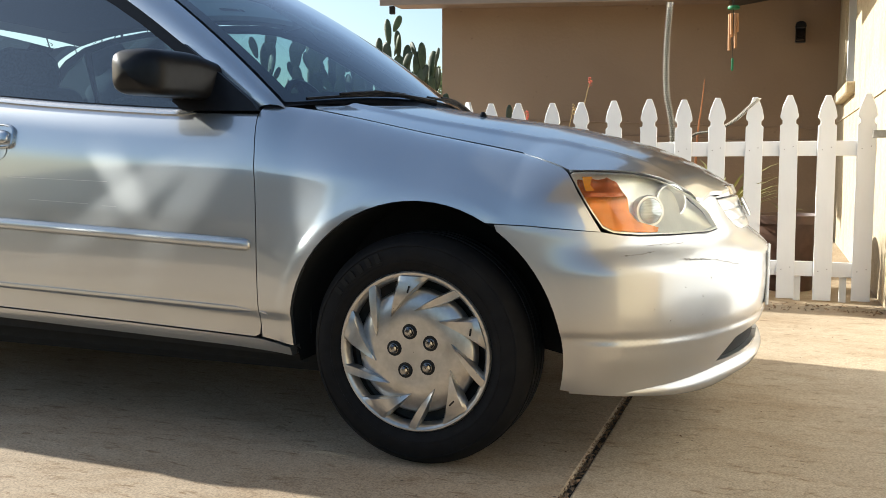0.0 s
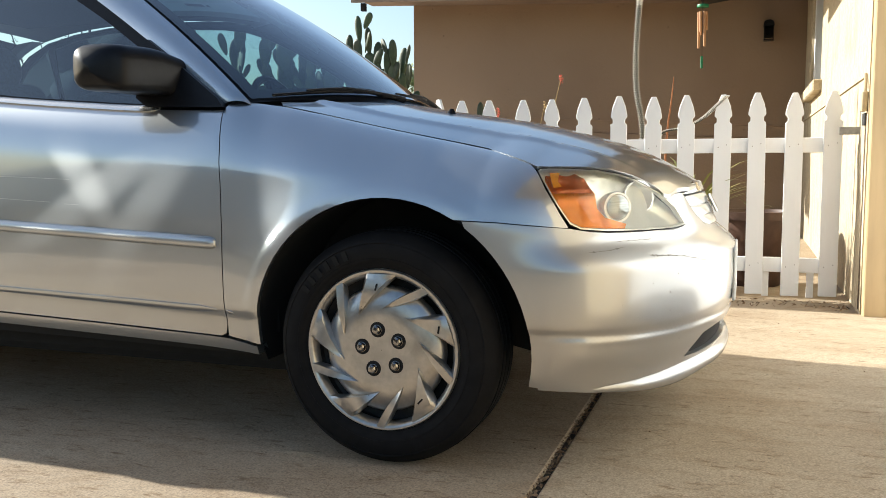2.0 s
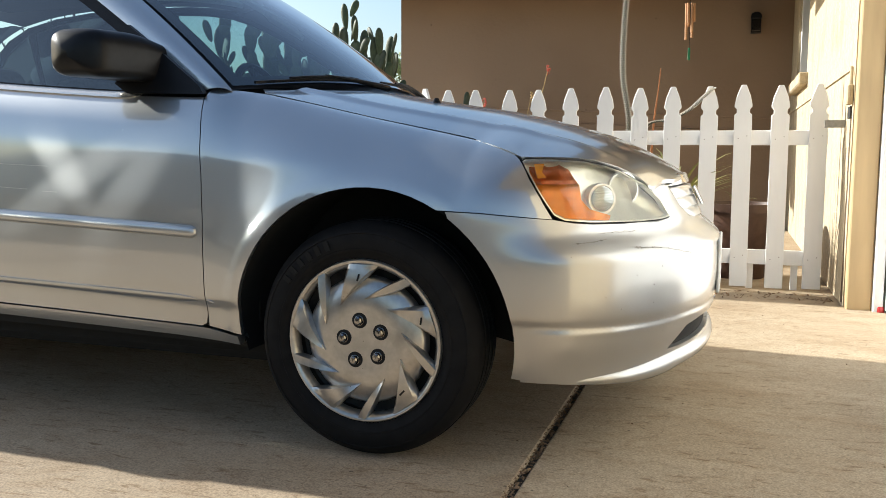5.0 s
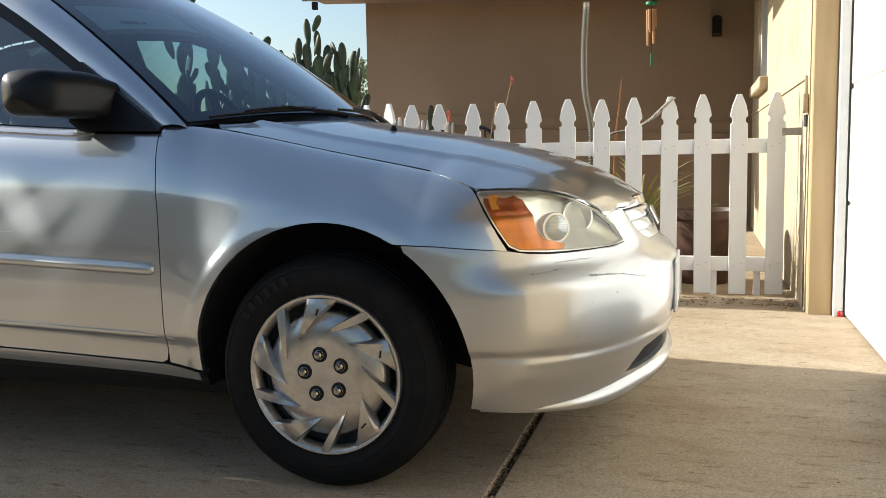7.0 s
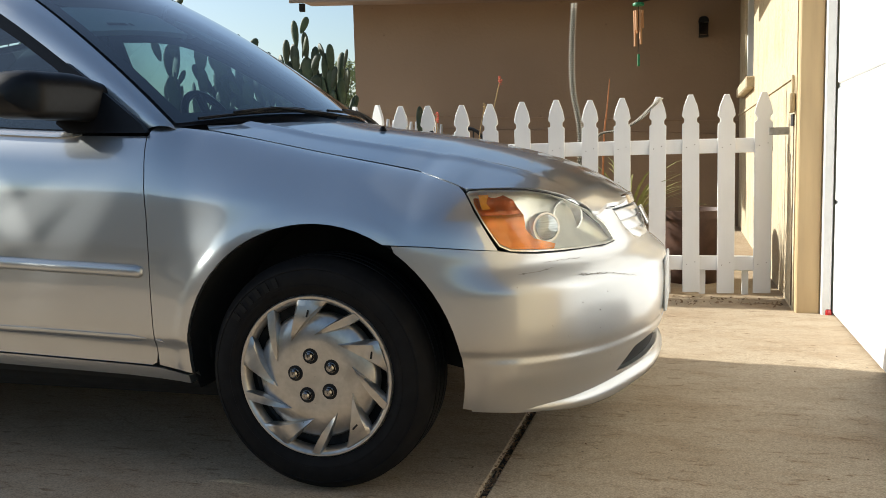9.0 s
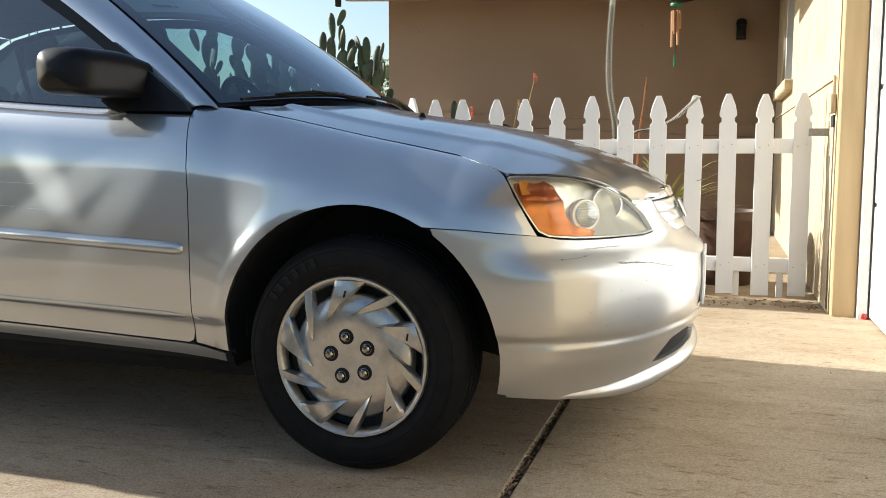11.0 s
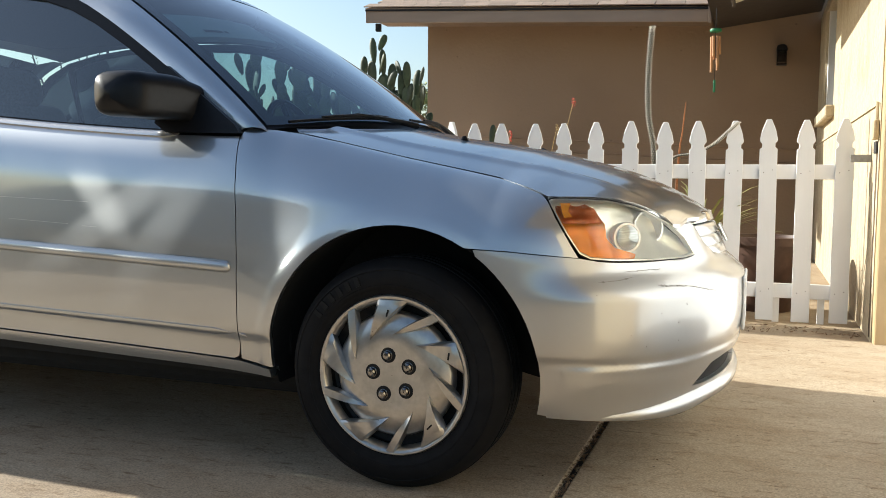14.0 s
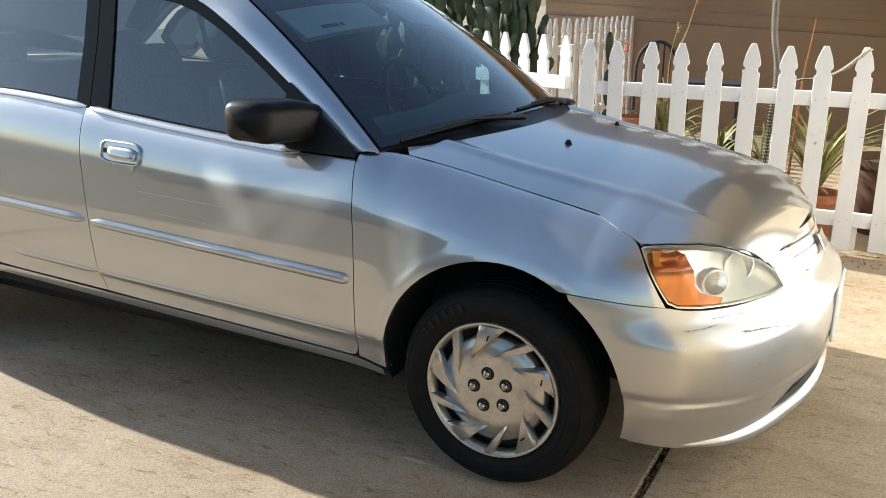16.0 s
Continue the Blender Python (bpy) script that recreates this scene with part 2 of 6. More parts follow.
def prism_bm(outline, y0, y1, bevel=0.0):
    """An (x, z) outline pushed from y0 to y1."""
    bm = bmesh.new()
    f = [bm.verts.new((x, y0, z)) for x, z in outline]
    k = [bm.verts.new((x, y1, z)) for x, z in outline]
    bm.faces.new(f), bm.faces.new(k[::-1])
    for i in range(len(f)):
        j = (i + 1) % len(f)
        bm.faces.new((f[j], f[i], k[i], k[j]))
    bmesh.ops.recalc_face_normals(bm, faces=bm.faces[:])
    if bevel:
        bmesh.ops.bevel(bm, geom=bm.edges[:], offset=bevel, segments=1, affect="EDGES")
    return bm


# ---- ground ----
GY = 2.78
ground = tagged(part("ground", box_bm(-300, 300, -300, 300, -0.4, -0.05), M_EARTH, None), "dry tan gravel and earth", "ground", kind="structure")
driveway = thing("driveway", "sunlit tan broom-finished concrete driveway with dark joints", "driveway", kind="structure")
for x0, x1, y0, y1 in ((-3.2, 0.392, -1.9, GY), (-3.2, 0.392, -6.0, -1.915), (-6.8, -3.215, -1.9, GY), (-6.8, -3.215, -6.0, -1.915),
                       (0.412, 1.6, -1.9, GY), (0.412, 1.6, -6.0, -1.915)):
    part("slab", box_bm(x0, x1, y0, y1, -0.1, 0.007, 0.006), M_UNSEENCONC if y1 < -1.9 else (M_CONC if x0 > 0.4 else M_CONC2), driveway)
part("joint", box_bm(0.385, 0.42, -6, GY, -0.09, -0.006), M_JOINT, driveway, "dark weathered joint filler")
part("joint", box_bm(-3.22, -3.19, -6, GY, -0.09, -0.008), M_JOINT, driveway, "dark weathered joint filler")
patio = tagged(part("patio", box_bm(-1.0, 1.4, GY + 0.02, 8.0, -0.1, 0.0, 0.004), M_CONC, None), "pale concrete patio behind the picket fence", "patio",
               kind="structure")

# ---- house ----
WALL_Y, WALL_X, EAVE_X0, FALL = 8.0, 1.394, -3.51, 0.05
house = thing("house", "single-storey tan stucco house with shingle roof", "house", kind="structure")


def level(bm, k=FALL):
    """The house's courses fall a little against the sloping drive."""
    bm.transform(Matrix(((1, 0, 0, 0), (0, 1, 0, 0), (-k, 0, 1, k * EAVE_X0), (0, 0, 0, 1))))
    return bm


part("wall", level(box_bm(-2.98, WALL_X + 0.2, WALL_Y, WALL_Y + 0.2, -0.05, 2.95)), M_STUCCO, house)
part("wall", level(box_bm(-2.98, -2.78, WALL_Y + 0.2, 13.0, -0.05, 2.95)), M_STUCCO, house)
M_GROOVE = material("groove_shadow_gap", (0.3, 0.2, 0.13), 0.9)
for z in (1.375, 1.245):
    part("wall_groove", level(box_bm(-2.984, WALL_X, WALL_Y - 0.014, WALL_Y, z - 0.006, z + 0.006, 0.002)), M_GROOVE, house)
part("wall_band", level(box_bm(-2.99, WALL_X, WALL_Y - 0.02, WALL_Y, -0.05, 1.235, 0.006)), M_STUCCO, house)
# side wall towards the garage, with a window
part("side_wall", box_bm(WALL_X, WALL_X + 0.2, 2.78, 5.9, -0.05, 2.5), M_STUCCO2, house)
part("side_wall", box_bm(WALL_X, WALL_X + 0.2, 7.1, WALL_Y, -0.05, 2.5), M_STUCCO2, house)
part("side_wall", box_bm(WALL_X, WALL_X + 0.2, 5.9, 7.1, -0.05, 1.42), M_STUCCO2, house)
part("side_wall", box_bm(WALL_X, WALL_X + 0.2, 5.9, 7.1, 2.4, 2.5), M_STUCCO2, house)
part("side_groove", box_bm(WALL_X - 0.01, WALL_X, 2.9, WALL_Y, 1.18, 1.2), M_STUCCO2, house)
window = part("window", box_bm(WALL_X + 0.12, WALL_X + 0.13, 5.9, 7.1, 1.42, 2.4), glass("house_glass", (0.12, 0.13, 0.14)), house)
part("window_frame", box_bm(WALL_X + 0.02, WALL_X + 0.1, 5.9, 5.96, 1.42, 2.4, 0.004), M_WHITE, window)
part("window_frame", box_bm(WALL_X + 0.02, WALL_X + 0.1, 7.04, 7.1, 1.42, 2.4, 0.004), M_WHITE, window)
part("window_sill", box_bm(WALL_X - 0.07, WALL_X + 0.1, 5.75, 7.25, 1.33, 1.425, 0.01), M_STUCCO2, window)
# roof with fascia, eave and shingle courses
part("roof_deck", level(prism_bm([(EAVE_X0, 0.0), (0.30, 0.0), (0.30, 0.03), (EAVE_X0, 0.03)], 0, 6.0)), M_FASCIA, house).matrix_world = \
    Matrix.Translation((0, 7.36, 2.735)) @ Matrix.Rotation(radians(17), 4, "X")
shingle_mesh = None
for row in range(9):
    x = EAVE_X0 - 0.02 + (row % 3) * 0.1
    while x < 0.2:
        wide = 0.3
        if shingle_mesh is None:
            sh = part("shingle", box_bm(0.002, wide - 0.002, 0, 0.19, 0, 0.012, 0.003), M_SHINGLE, house)
            shingle_mesh = sh.data
        else:
            sh = new("shingle", shingle_mesh)
            sh.parent = house
        y = row * 0.14
        sh.matrix_world = Matrix.Translation((0, 7.34, 2.765 - FALL * (x - EAVE_X0))) @ Matrix.Rotation(radians(17), 4, "X") @ pose(x, y, 0.004 + random.uniform(0, 0.004), 3.5, math.degrees(FALL), 0)
        x += wide
part("fascia", level(box_bm(EAVE_X0, 0.30, 7.36, 7.39, 2.602, 2.74, 0.004)), M_FASCIA, house)
part("drip_edge", level(box_bm(EAVE_X0, 0.30, 7.345, 7.36, 2.73, 2.75, 0.002)), M_DARK, house)
part("soffit", level(box_bm(EAVE_X0, 0.30, 7.39, 8.0, 2.665, 2.685)), M_FASCIA, house)
part("eave_bracket", level(box_bm(-3.415, -3.355, 7.42, 7.47, 2.515, 2.605, 0.005)), M_DARK, house, "small dark eave bracket")
part("barge_board", level(box_bm(0.302, 0.335, 7.34, 7.45, 2.59, 2.80, 0.005)), M_FASCIA, house)
# Near-black porch roof: the shade of its underside is put into the colour.
part("porch_roof", prism_bm([(0.345, 2.44), (1.39, 2.57), (1.39, 2.7), (0.345, 2.7)], 3.0, 7.99), M_BROWN, house)
# garage front
garage = thing("garage", "attached garage with a white sectional door in tan trim", "garage", kind="structure")
part("jamb_post", box_bm(WALL_X + 0.004, 1.51, 2.69, 2.775, 0, 2.3, 0.006), M_POST, garage, "tan painted timber door jamb")
part("jamb_trim", box_bm(1.512, 1.556, 2.65, 2.76, 0, 2.3, 0.004), M_GDOOR, garage, "white door stop trim")
gdoor = part("garage_door", box_bm(1.575, 1.61, -0.13, 2.68, 0.012, 2.25), M_GDOOR, garage, "white sectional garage door")
for z in (0.015, 0.57, 1.13, 1.69):
    part("door_panel", box_bm(1.565, 1.578, -0.12, 2.66, z, z + 0.54, 0.006), M_GDOOR, gdoor)
part("jamb_post", box_bm(WALL_X + 0.004, 1.51, -0.225, -0.14, 0, 2.3, 0.006), M_POST, garage)
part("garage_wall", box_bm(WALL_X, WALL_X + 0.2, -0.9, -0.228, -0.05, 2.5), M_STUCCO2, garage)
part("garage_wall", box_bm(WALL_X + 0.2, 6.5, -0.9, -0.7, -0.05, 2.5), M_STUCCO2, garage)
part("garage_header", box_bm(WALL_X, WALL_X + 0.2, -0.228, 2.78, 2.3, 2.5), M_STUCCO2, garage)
part("garage_roof", prism_bm([(0.62, 2.22), (0.62, 2.36), (6.0, 4.0), (6.0, 3.86)], -1.1, 5.48), M_EAVE, garage)
part("garage_fascia", box_bm(0.595, 0.618, -1.1, 5.49, 2.19, 2.375, 0.004), M_BROWN, garage, "dark brown fascia board")
part("garage_back", box_bm(1.62, 6.5, -0.69, 4.8, -0.05, 0.0), M_CONC, garage)

# ---- picket fences ----
PICK = [(-0.0457, 0), (0.0457, 0), (0.0457, 0.935), (0.034, 0.945), (0.034, 0.965), (0.0457, 0.978), (0.0457, 0.99), (0.036, 1.035), (0.013, 1.095),
        (-0.013, 1.095), (-0.036, 1.035), (-0.0457, 0.99), (-0.0457, 0.978), (-0.034, 0.965), (-0.034, 0.945), (-0.0457, 0.935)]


def fence_run(start, step, count, top, label, short=False, skip_rail=0.05):
    """A run of gothic pickets on two rails; step is the way from picket to picket."""
    step = Vector((*step, 0))
    yaw = math.atan2(step.y, step.x)
    f = thing("picket_fence", label, "fence", at=(*start, 0))
    f.rotation_euler = (0, 0, yaw)
    pitch = step.length
    first = None
    for i in range(count):
        if first is None:
            bm = prism_bm(PICK, -0.010, 0.010, 0.002)
            old = set(bm.faces)
            for z in (0.165, 0.815):
                for x in (-0.022, 0.022):
                    bmesh.ops.create_cone(bm, segments=6, radius1=0.0028, radius2=0.0022, depth=0.003, cap_ends=True,
                                          matrix=Matrix.Translation((x, -0.0108, z + x * 0.3)) @ Matrix.Rotation(radians(90), 4, "X"))
            for face in bm.faces:
                if face not in old:
                    face.material_index = 1
            first = part("picket", bm, M_WHITE, f)
            first.data.materials.append(M_NAIL)
            p = first
        else:
            p = new("picket", first.data)
            p.parent = f
        p.location = (i * pitch + random.uniform(-0.004, 0.004), random.uniform(-0.003, 0.003), top - 1.095 + random.uniform(-0.006, 0.006))
        p.rotation_euler = (random.uniform(-0.008, 0.008), random.uniform(-0.008, 0.008), random.uniform(-0.02, 0.02))
    for z in (0.2, 0.85):
        part("rail", box_bm(-skip_rail, (count - 1) * pitch + skip_rail, 0.012, 0.048, z - 0.04 + top - 1.13, z + 0.04 + top - 1.13, 0.003), M_WHITE, f)
    return f


front_fence = fence_run((-0.79, 3.075), (0.1872, 0.0035), 12, 1.13, "white gothic picket fence in front of the patio")
for x in (0.94, 1.17, 0.75):
    part("kick_picket", box_bm(x + 0.79, x + 0.79 + 0.035, 0.05, 0.07, 0.02, 0.16), M_WHITE, front_fence)
fence_run((-0.95, 3.14), (-0.171, 0.076), 5, 1.15, "white picket fence running on beside the driveway")
fence_run((-1.9, 5.3), (0.0, 0.187), 15, 1.2, "far white picket fence against the house wall")

# ---- across the drive: out of view, added for reflections ----
M_FAR = material("far_wall_brown", (0.3, 0.23, 0.17), 0.9, scale=8, vary=0.15)
neighbour = thing("added_house", "plain brown stucco house added out of view across the drive", "house", kind="structure")
part("wall", box_bm(-34, -6, -40.3, -40, -0.05, 2.5), M_FAR, neighbour)
part("roof", prism_bm([(-34.5, 2.45), (-5.5, 2.45), (-8.0, 3.1), (-32.0, 3.1)], -46, -39.6), M_FASCIA, neighbour)
# Asphalt nobody sees directly, added to darken what the doors reflect.
M_ASPHALT = material("worn_asphalt", (0.06, 0.054, 0.05), 0.9, scale=60, vary=0.25, bump=0.003, bump_scale=90, stain=(0.1, 0.09, 0.08), stain_scale=0.6, spec=0.2)
tagged(part("road", box_bm(-70, 70, -30, -6.02, -0.2, -0.035), M_ASPHALT, None), "dark asphalt street added out of view to darken door reflections", "road", kind="structure")
tagged(part("road", box_bm(-70, -6.82, -6.018, 30, -0.2, -0.036), M_ASPHALT, None), "dark asphalt street added out of view to darken door reflections", "road", kind="structure")

# ---- the car ----
YC = 0.835   # middle plane of the car
M_PAINT = material("silver_car_paint", (0.435, 0.449, 0.455), 0.38, 0.92, scale=700, vary=0.025, coat=1.0,
                   specks=(55, 0.05, (0.25, 0.23, 0.2)))
M_PAINT.node_tree.nodes["Principled BSDF"].inputs["Coat IOR"].default_value = 2.8
M_PAINT.node_tree.nodes["Principled BSDF"].inputs["Coat Roughness"].default_value = 0.075
M_BUMPER = material("silver_bumper_paint", (0.445, 0.45, 0.448), 0.4, 0.85, scale=700, vary=0.03, coat=1.0, specks=(24, 0.1, (0.16, 0.15, 0.14)))
M_BUMPER.node_tree.nodes["Principled BSDF"].inputs["Coat IOR"].default_value = 1.9
M_BUMPER.node_tree.nodes["Principled BSDF"].inputs["Coat Roughness"].default_value = 0.13
M_BLACK = material("black_trim_plastic", (0.007, 0.007, 0.008), 0.33, scale=60, vary=0.2, spec=0.2)
M_RUBBER = material("tyre_rubber", (0.008, 0.008, 0.0085), 0.7, scale=40, vary=0.25, stain=(0.018, 0.016, 0.014), stain_scale=14, stain_amount=0.4, spec=0.12)
M_LINER = material("wheel_arch_liner", (0.008, 0.008, 0.008), 0.9, scale=30, vary=0.3)
M_COVER = material("silver_wheel_cover", (0.47, 0.455, 0.43), 0.28, 0.85, scale=60, vary=0.1, stain=(0.16, 0.14, 0.115), stain_scale=16, stain_amount=0.35,
                   specks=(60, 0.1, (0.05, 0.045, 0.04)))
M_CHROME = material("chrome", (0.75, 0.75, 0.75), 0.1, 1.0, scale=50, vary=0.04)
M_NUT = material("dark_chrome_nut", (0.3, 0.29, 0.28), 0.12, 1.0, scale=50, vary=0.1)
M_STEEL = material("dark_steel_rim", (0.05, 0.05, 0.05), 0.6, 0.6, scale=40, vary=0.3)
M_CLOTH = material("grey_seat_cloth", (0.12, 0.13, 0.145), 0.95, scale=120, vary=0.2)
M_VISOR = material("pale_visor_vinyl", (0.5, 0.52, 0.48), 0.7, scale=90, vary=0.08)
M_DASH = material("grey_dashboard", (0.09, 0.095, 0.1), 0.6, scale=150, vary=0.15)
M_AMBER = material("amber_reflector", (0.88, 0.27, 0.003), 0.28, 0.3, scale=22, vary=0.2, coat=0.3)
M_AMBERDARK = material("dark_amber_facets", (0.5, 0.1, 0.002), 0.2, 0.35, scale=30, vary=0.35, coat=0.5)
M_BOWL = material("reflector_bowl", (0.93, 0.92, 0.85), 0.28, 0.85, scale=18, vary=0.06)
M_GLASS = glass("car_glass", (0.64, 0.85, 0.86), 1.25)
M_SIDE = glass("car_side_glass", (0.55, 0.7, 0.72), 1.8)
M_LENS = glass("headlamp_lens", (0.99, 0.985, 0.94), 0.55, 0.02, 0.012)
M_PROJ = material("lamp_silver", (0.78, 0.78, 0.76), 0.32, 0.8, scale=60, vary=0.05)
M_LAMPGLASS = material("lamp_glass_grey", (0.42, 0.45, 0.44), 0.18, 0.55, scale=120, vary=0.3, stretch=(0.2, 0.2, 2.5))
M_GLOW = material("amber_prism", (1.0, 0.42, 0.02), 0.15, 0.2, scale=90, vary=0.2, coat=0.5)
M_RED = material("red_lens", (0.45, 0.02, 0.02), 0.15, coat=1.0)


class Curve:
    """Smooth monotone curve through points."""

    def __init__(self, *pts):
        pts = sorted(pts)
        x, y = np.array(pts, float).T
        h, d = np.diff(x), np.diff(y) / np.diff(x)
        m = np.zeros(len(x))
        m[0], m[-1] = d[0], d[-1]
        for i in range(1, len(x) - 1):
            if d[i - 1] * d[i] > 0:
                w1, w2 = 2 * h[i] + h[i - 1], h[i] + 2 * h[i - 1]
                m[i] = (w1 + w2) / (w1 / d[i - 1] + w2 / d[i])
        self.x, self.y, self.m = x, y, m

    def __call__(self, v):
        v = min(max(v, self.x[0]), self.x[-1])
        i = min(max(int(np.searchsorted(self.x, v)) - 1, 0), len(self.x) - 2)
        h = self.x[i + 1] - self.x[i]
        t = (v - self.x[i]) / h
        return float((1 + 2 * t) * (1 - t) ** 2 * self.y[i] + t * (1 - t) ** 2 * h * self.m[i] + t * t * (3 - 2 * t) * self.y[i + 1]
                     + t * t * (t - 1) * h * self.m[i + 1])


ARCH = (0.012, 0.315, 0.361)
REAR = (-2.615, 0.335, 0.355)
belt = Curve((-3.45, 1.0), (-3.0, 1.015), (-2.5, 1.028), (-2.0, 1.017), (-1.57, 0.985), (-1.375, 0.962), (-0.95, 0.925), (-0.68, 0.908), (-0.47, 0.902))
zs = Curve((-3.45, 1.03), (-2.8, 1.045), (-2.0, 1.035), (-1.57, 1.003), (-1.375, 0.98), (-0.95, 0.944), (-0.68, 0.93), (-0.47, 0.928), (-0.335, 0.914),
           (-0.18, 0.881), (-0.03, 0.848), (0.10, 0.822), (0.23, 0.795), (0.33, 0.768), (0.4, 0.754), (0.7, 0.75), (1.15, 0.75))
w0 = Curve((-3.45, 0.62), (-3.0, 0.7), (-2.5, 0.735), (-1.5, 0.742), (-0.6, 0.742), (-0.47, 0.74), (-0.335, 0.688), (-0.03, 0.645), (0.25, 0.64), (0.45, 0.648), (1.15, 0.65))
rake = Curve((-3.45, 0.07), (-2.6, 0.06), (-1.4, 0.03), (-0.8, 0.012), (-0.4, 0.0), (1.15, 0.0))
low = Curve((0.12, 0.70), (0.17, 0.76), (0.20, 0.777), (0.25, 0.794), (0.30, 0.804), (0.358, 0.816), (0.38, 0.826), (0.45, 0.835), (0.54, 0.840), (0.62, 0.841))
tail = Curve((-3.5, -0.14), (-3.35, -0.07), (-3.1, -0.03), (-2.6, -0.005), (-2.0, 0.0), (1.2, 0.0))
nose = Curve((0.14, 0.47), (0.185, 0.52), (0.215, 0.54), (0.25, 0.54), (0.30, 0.548), (0.335, 0.556), (0.36, 0.566), (0.45, 0.573), (0.515, 0.57), (0.545, 0.55),
             (0.575, 0.52), (0.60, 0.503), (0.65, 0.475), (0.70, 0.455), (0.75, 0.425), (0.80, 0.36))
ZM, XF, SPAN, NEXP = 0.62, 0.25, 0.9, 2.2


def crease_z(a):
    """Height of the character line along the flank; it dies away over the front wheel."""
    return 0.735 - 0.072 * (a + 0.2)


def side_w(a, z):
    """Half width of the body at the station a and the height z."""
    zr = z - rake(a)
    keen = min(1.0, max(0.0, (0.06 - a) / 0.32))
    keen = keen * keen * (3 - 2 * keen)
    top = zs(a) - rake(a)
    wm = low(min(zr, ZM)) + tail(a)
    for cx, cz, r in (ARCH, REAR):
        d = math.hypot(a - cx, z - cz) - r
        if d < 0.3 and z > 0.15:
            k = min(1.0, max(0.0, (d - 0.022) / 0.026))
            wm += 0.012 * math.exp(-(max(d, 0) / 0.09) ** 2) + 0.0035 * (1 - k * k * (3 - 2 * k))
    if zr > ZM:
        k = min((zr - ZM) / (top - ZM), 1.0)
        round_ = w0(a) + (wm - w0(a)) * math.sqrt(max(0.0, 1 - k * k))
        if keen > 0:
            # upright below the character line, leaning in above it
            line = crease_z(a) - rake(a)
            wl = wm - 0.03 * (line - ZM)
            j = (zr - line) / (top - line)
            if j <= -0.06:
                flat = wm - 0.03 * (zr - ZM)
            else:
                j = (j + 0.06) ** 2 / 0.24 if j < 0.06 else j
                j = min(j, 1.0)
                flat = w0(a) + (wl - w0(a)) * (0.72 * math.sqrt(1 - j * j) + 0.28 * (1 - j))
            return round_ + (flat - round_) * keen
        return round_
    return wm


def body(a, z, inset=0.0, right=True):
    """A place on the outer skin."""
    if a <= XF:
        x, w = a, side_w(a, z)
    else:
        psi = min((a - XF) / SPAN, 1.0) * math.pi / 2
        x = XF + (nose(z) - inset) * math.sin(psi) ** (2 / NEXP)
        w = side_w(XF + (a - XF) * 0.2, z) * math.cos(psi) ** (2 / NEXP)
    w -= inset
    return Vector((x, YC - w if right else YC + w, z))


def a_of(x, z):
    if x <= XF:
        return x
    u = min((x - XF) / nose(z), 0.9999)
    return XF + SPAN * 2 / math.pi * math.asin(u ** (NEXP / 2))


def z_to_v(a, z):
    top = zs(a)
    mid = ZM + rake(a)
    if z <= mid:
        return z - rake(a)
    return ZM + 0.24 * math.asin(min((z - mid) / (top - mid), 1.0)) / (math.pi / 2)


def v_to_z(a, v):
    mid = ZM + rake(a)
    if v <= ZM:
        return v + rake(a)
    return mid + (zs(a) - mid) * math.sin(min((v - ZM) / 0.24, 1.0) * math.pi / 2)


def inside(p, poly):
    n, c = len(poly), False
    for i in range(n):
        (x1, y1), (x2, y2) = poly[i], poly[i - 1]
        if (y1 > p[1]) != (y2 > p[1]) and p[0] < (x2 - x1) * (p[1] - y1) / (y2 - y1) + x1:
            c = not c
    return c


def refine(poly, step):
    out = []
    for i, p in enumerate(poly):
        q = poly[(i + 1) % len(poly)]
        n = max(1, int(math.hypot(q[0] - p[0], q[1] - p[1]) / step))
        out += [(p[0] + (q[0] - p[0]) * k / n, p[1] + (q[1] - p[1]) * k / n) for k in range(n)]
    return out


def shrink(poly, d):
    """The outline drawn in by d."""
    area = sum(p[0] * q[1] - q[0] * p[1] for p, q in zip(poly, poly[1:] + poly[:1]))
    s_ = 1 if area > 0 else -1
    out = []
    for i, p in enumerate(poly):
        a, b = Vector(poly[i - 1]), Vector(poly[(i + 1) % len(poly)])
        p = Vector(p)
        e1, e2 = (p - a).normalized(), (b - p).normalized()
        n1, n2 = Vector((-e1.y, e1.x)) * s_, Vector((-e2.y, e2.x)) * s_
        m = (n1 + n2)
        m = m / max(m.length_squared / 2, 0.35)
        out.append(tuple(p + m * d))
    return out


from mathutils.geometry import delaunay_2d_cdt


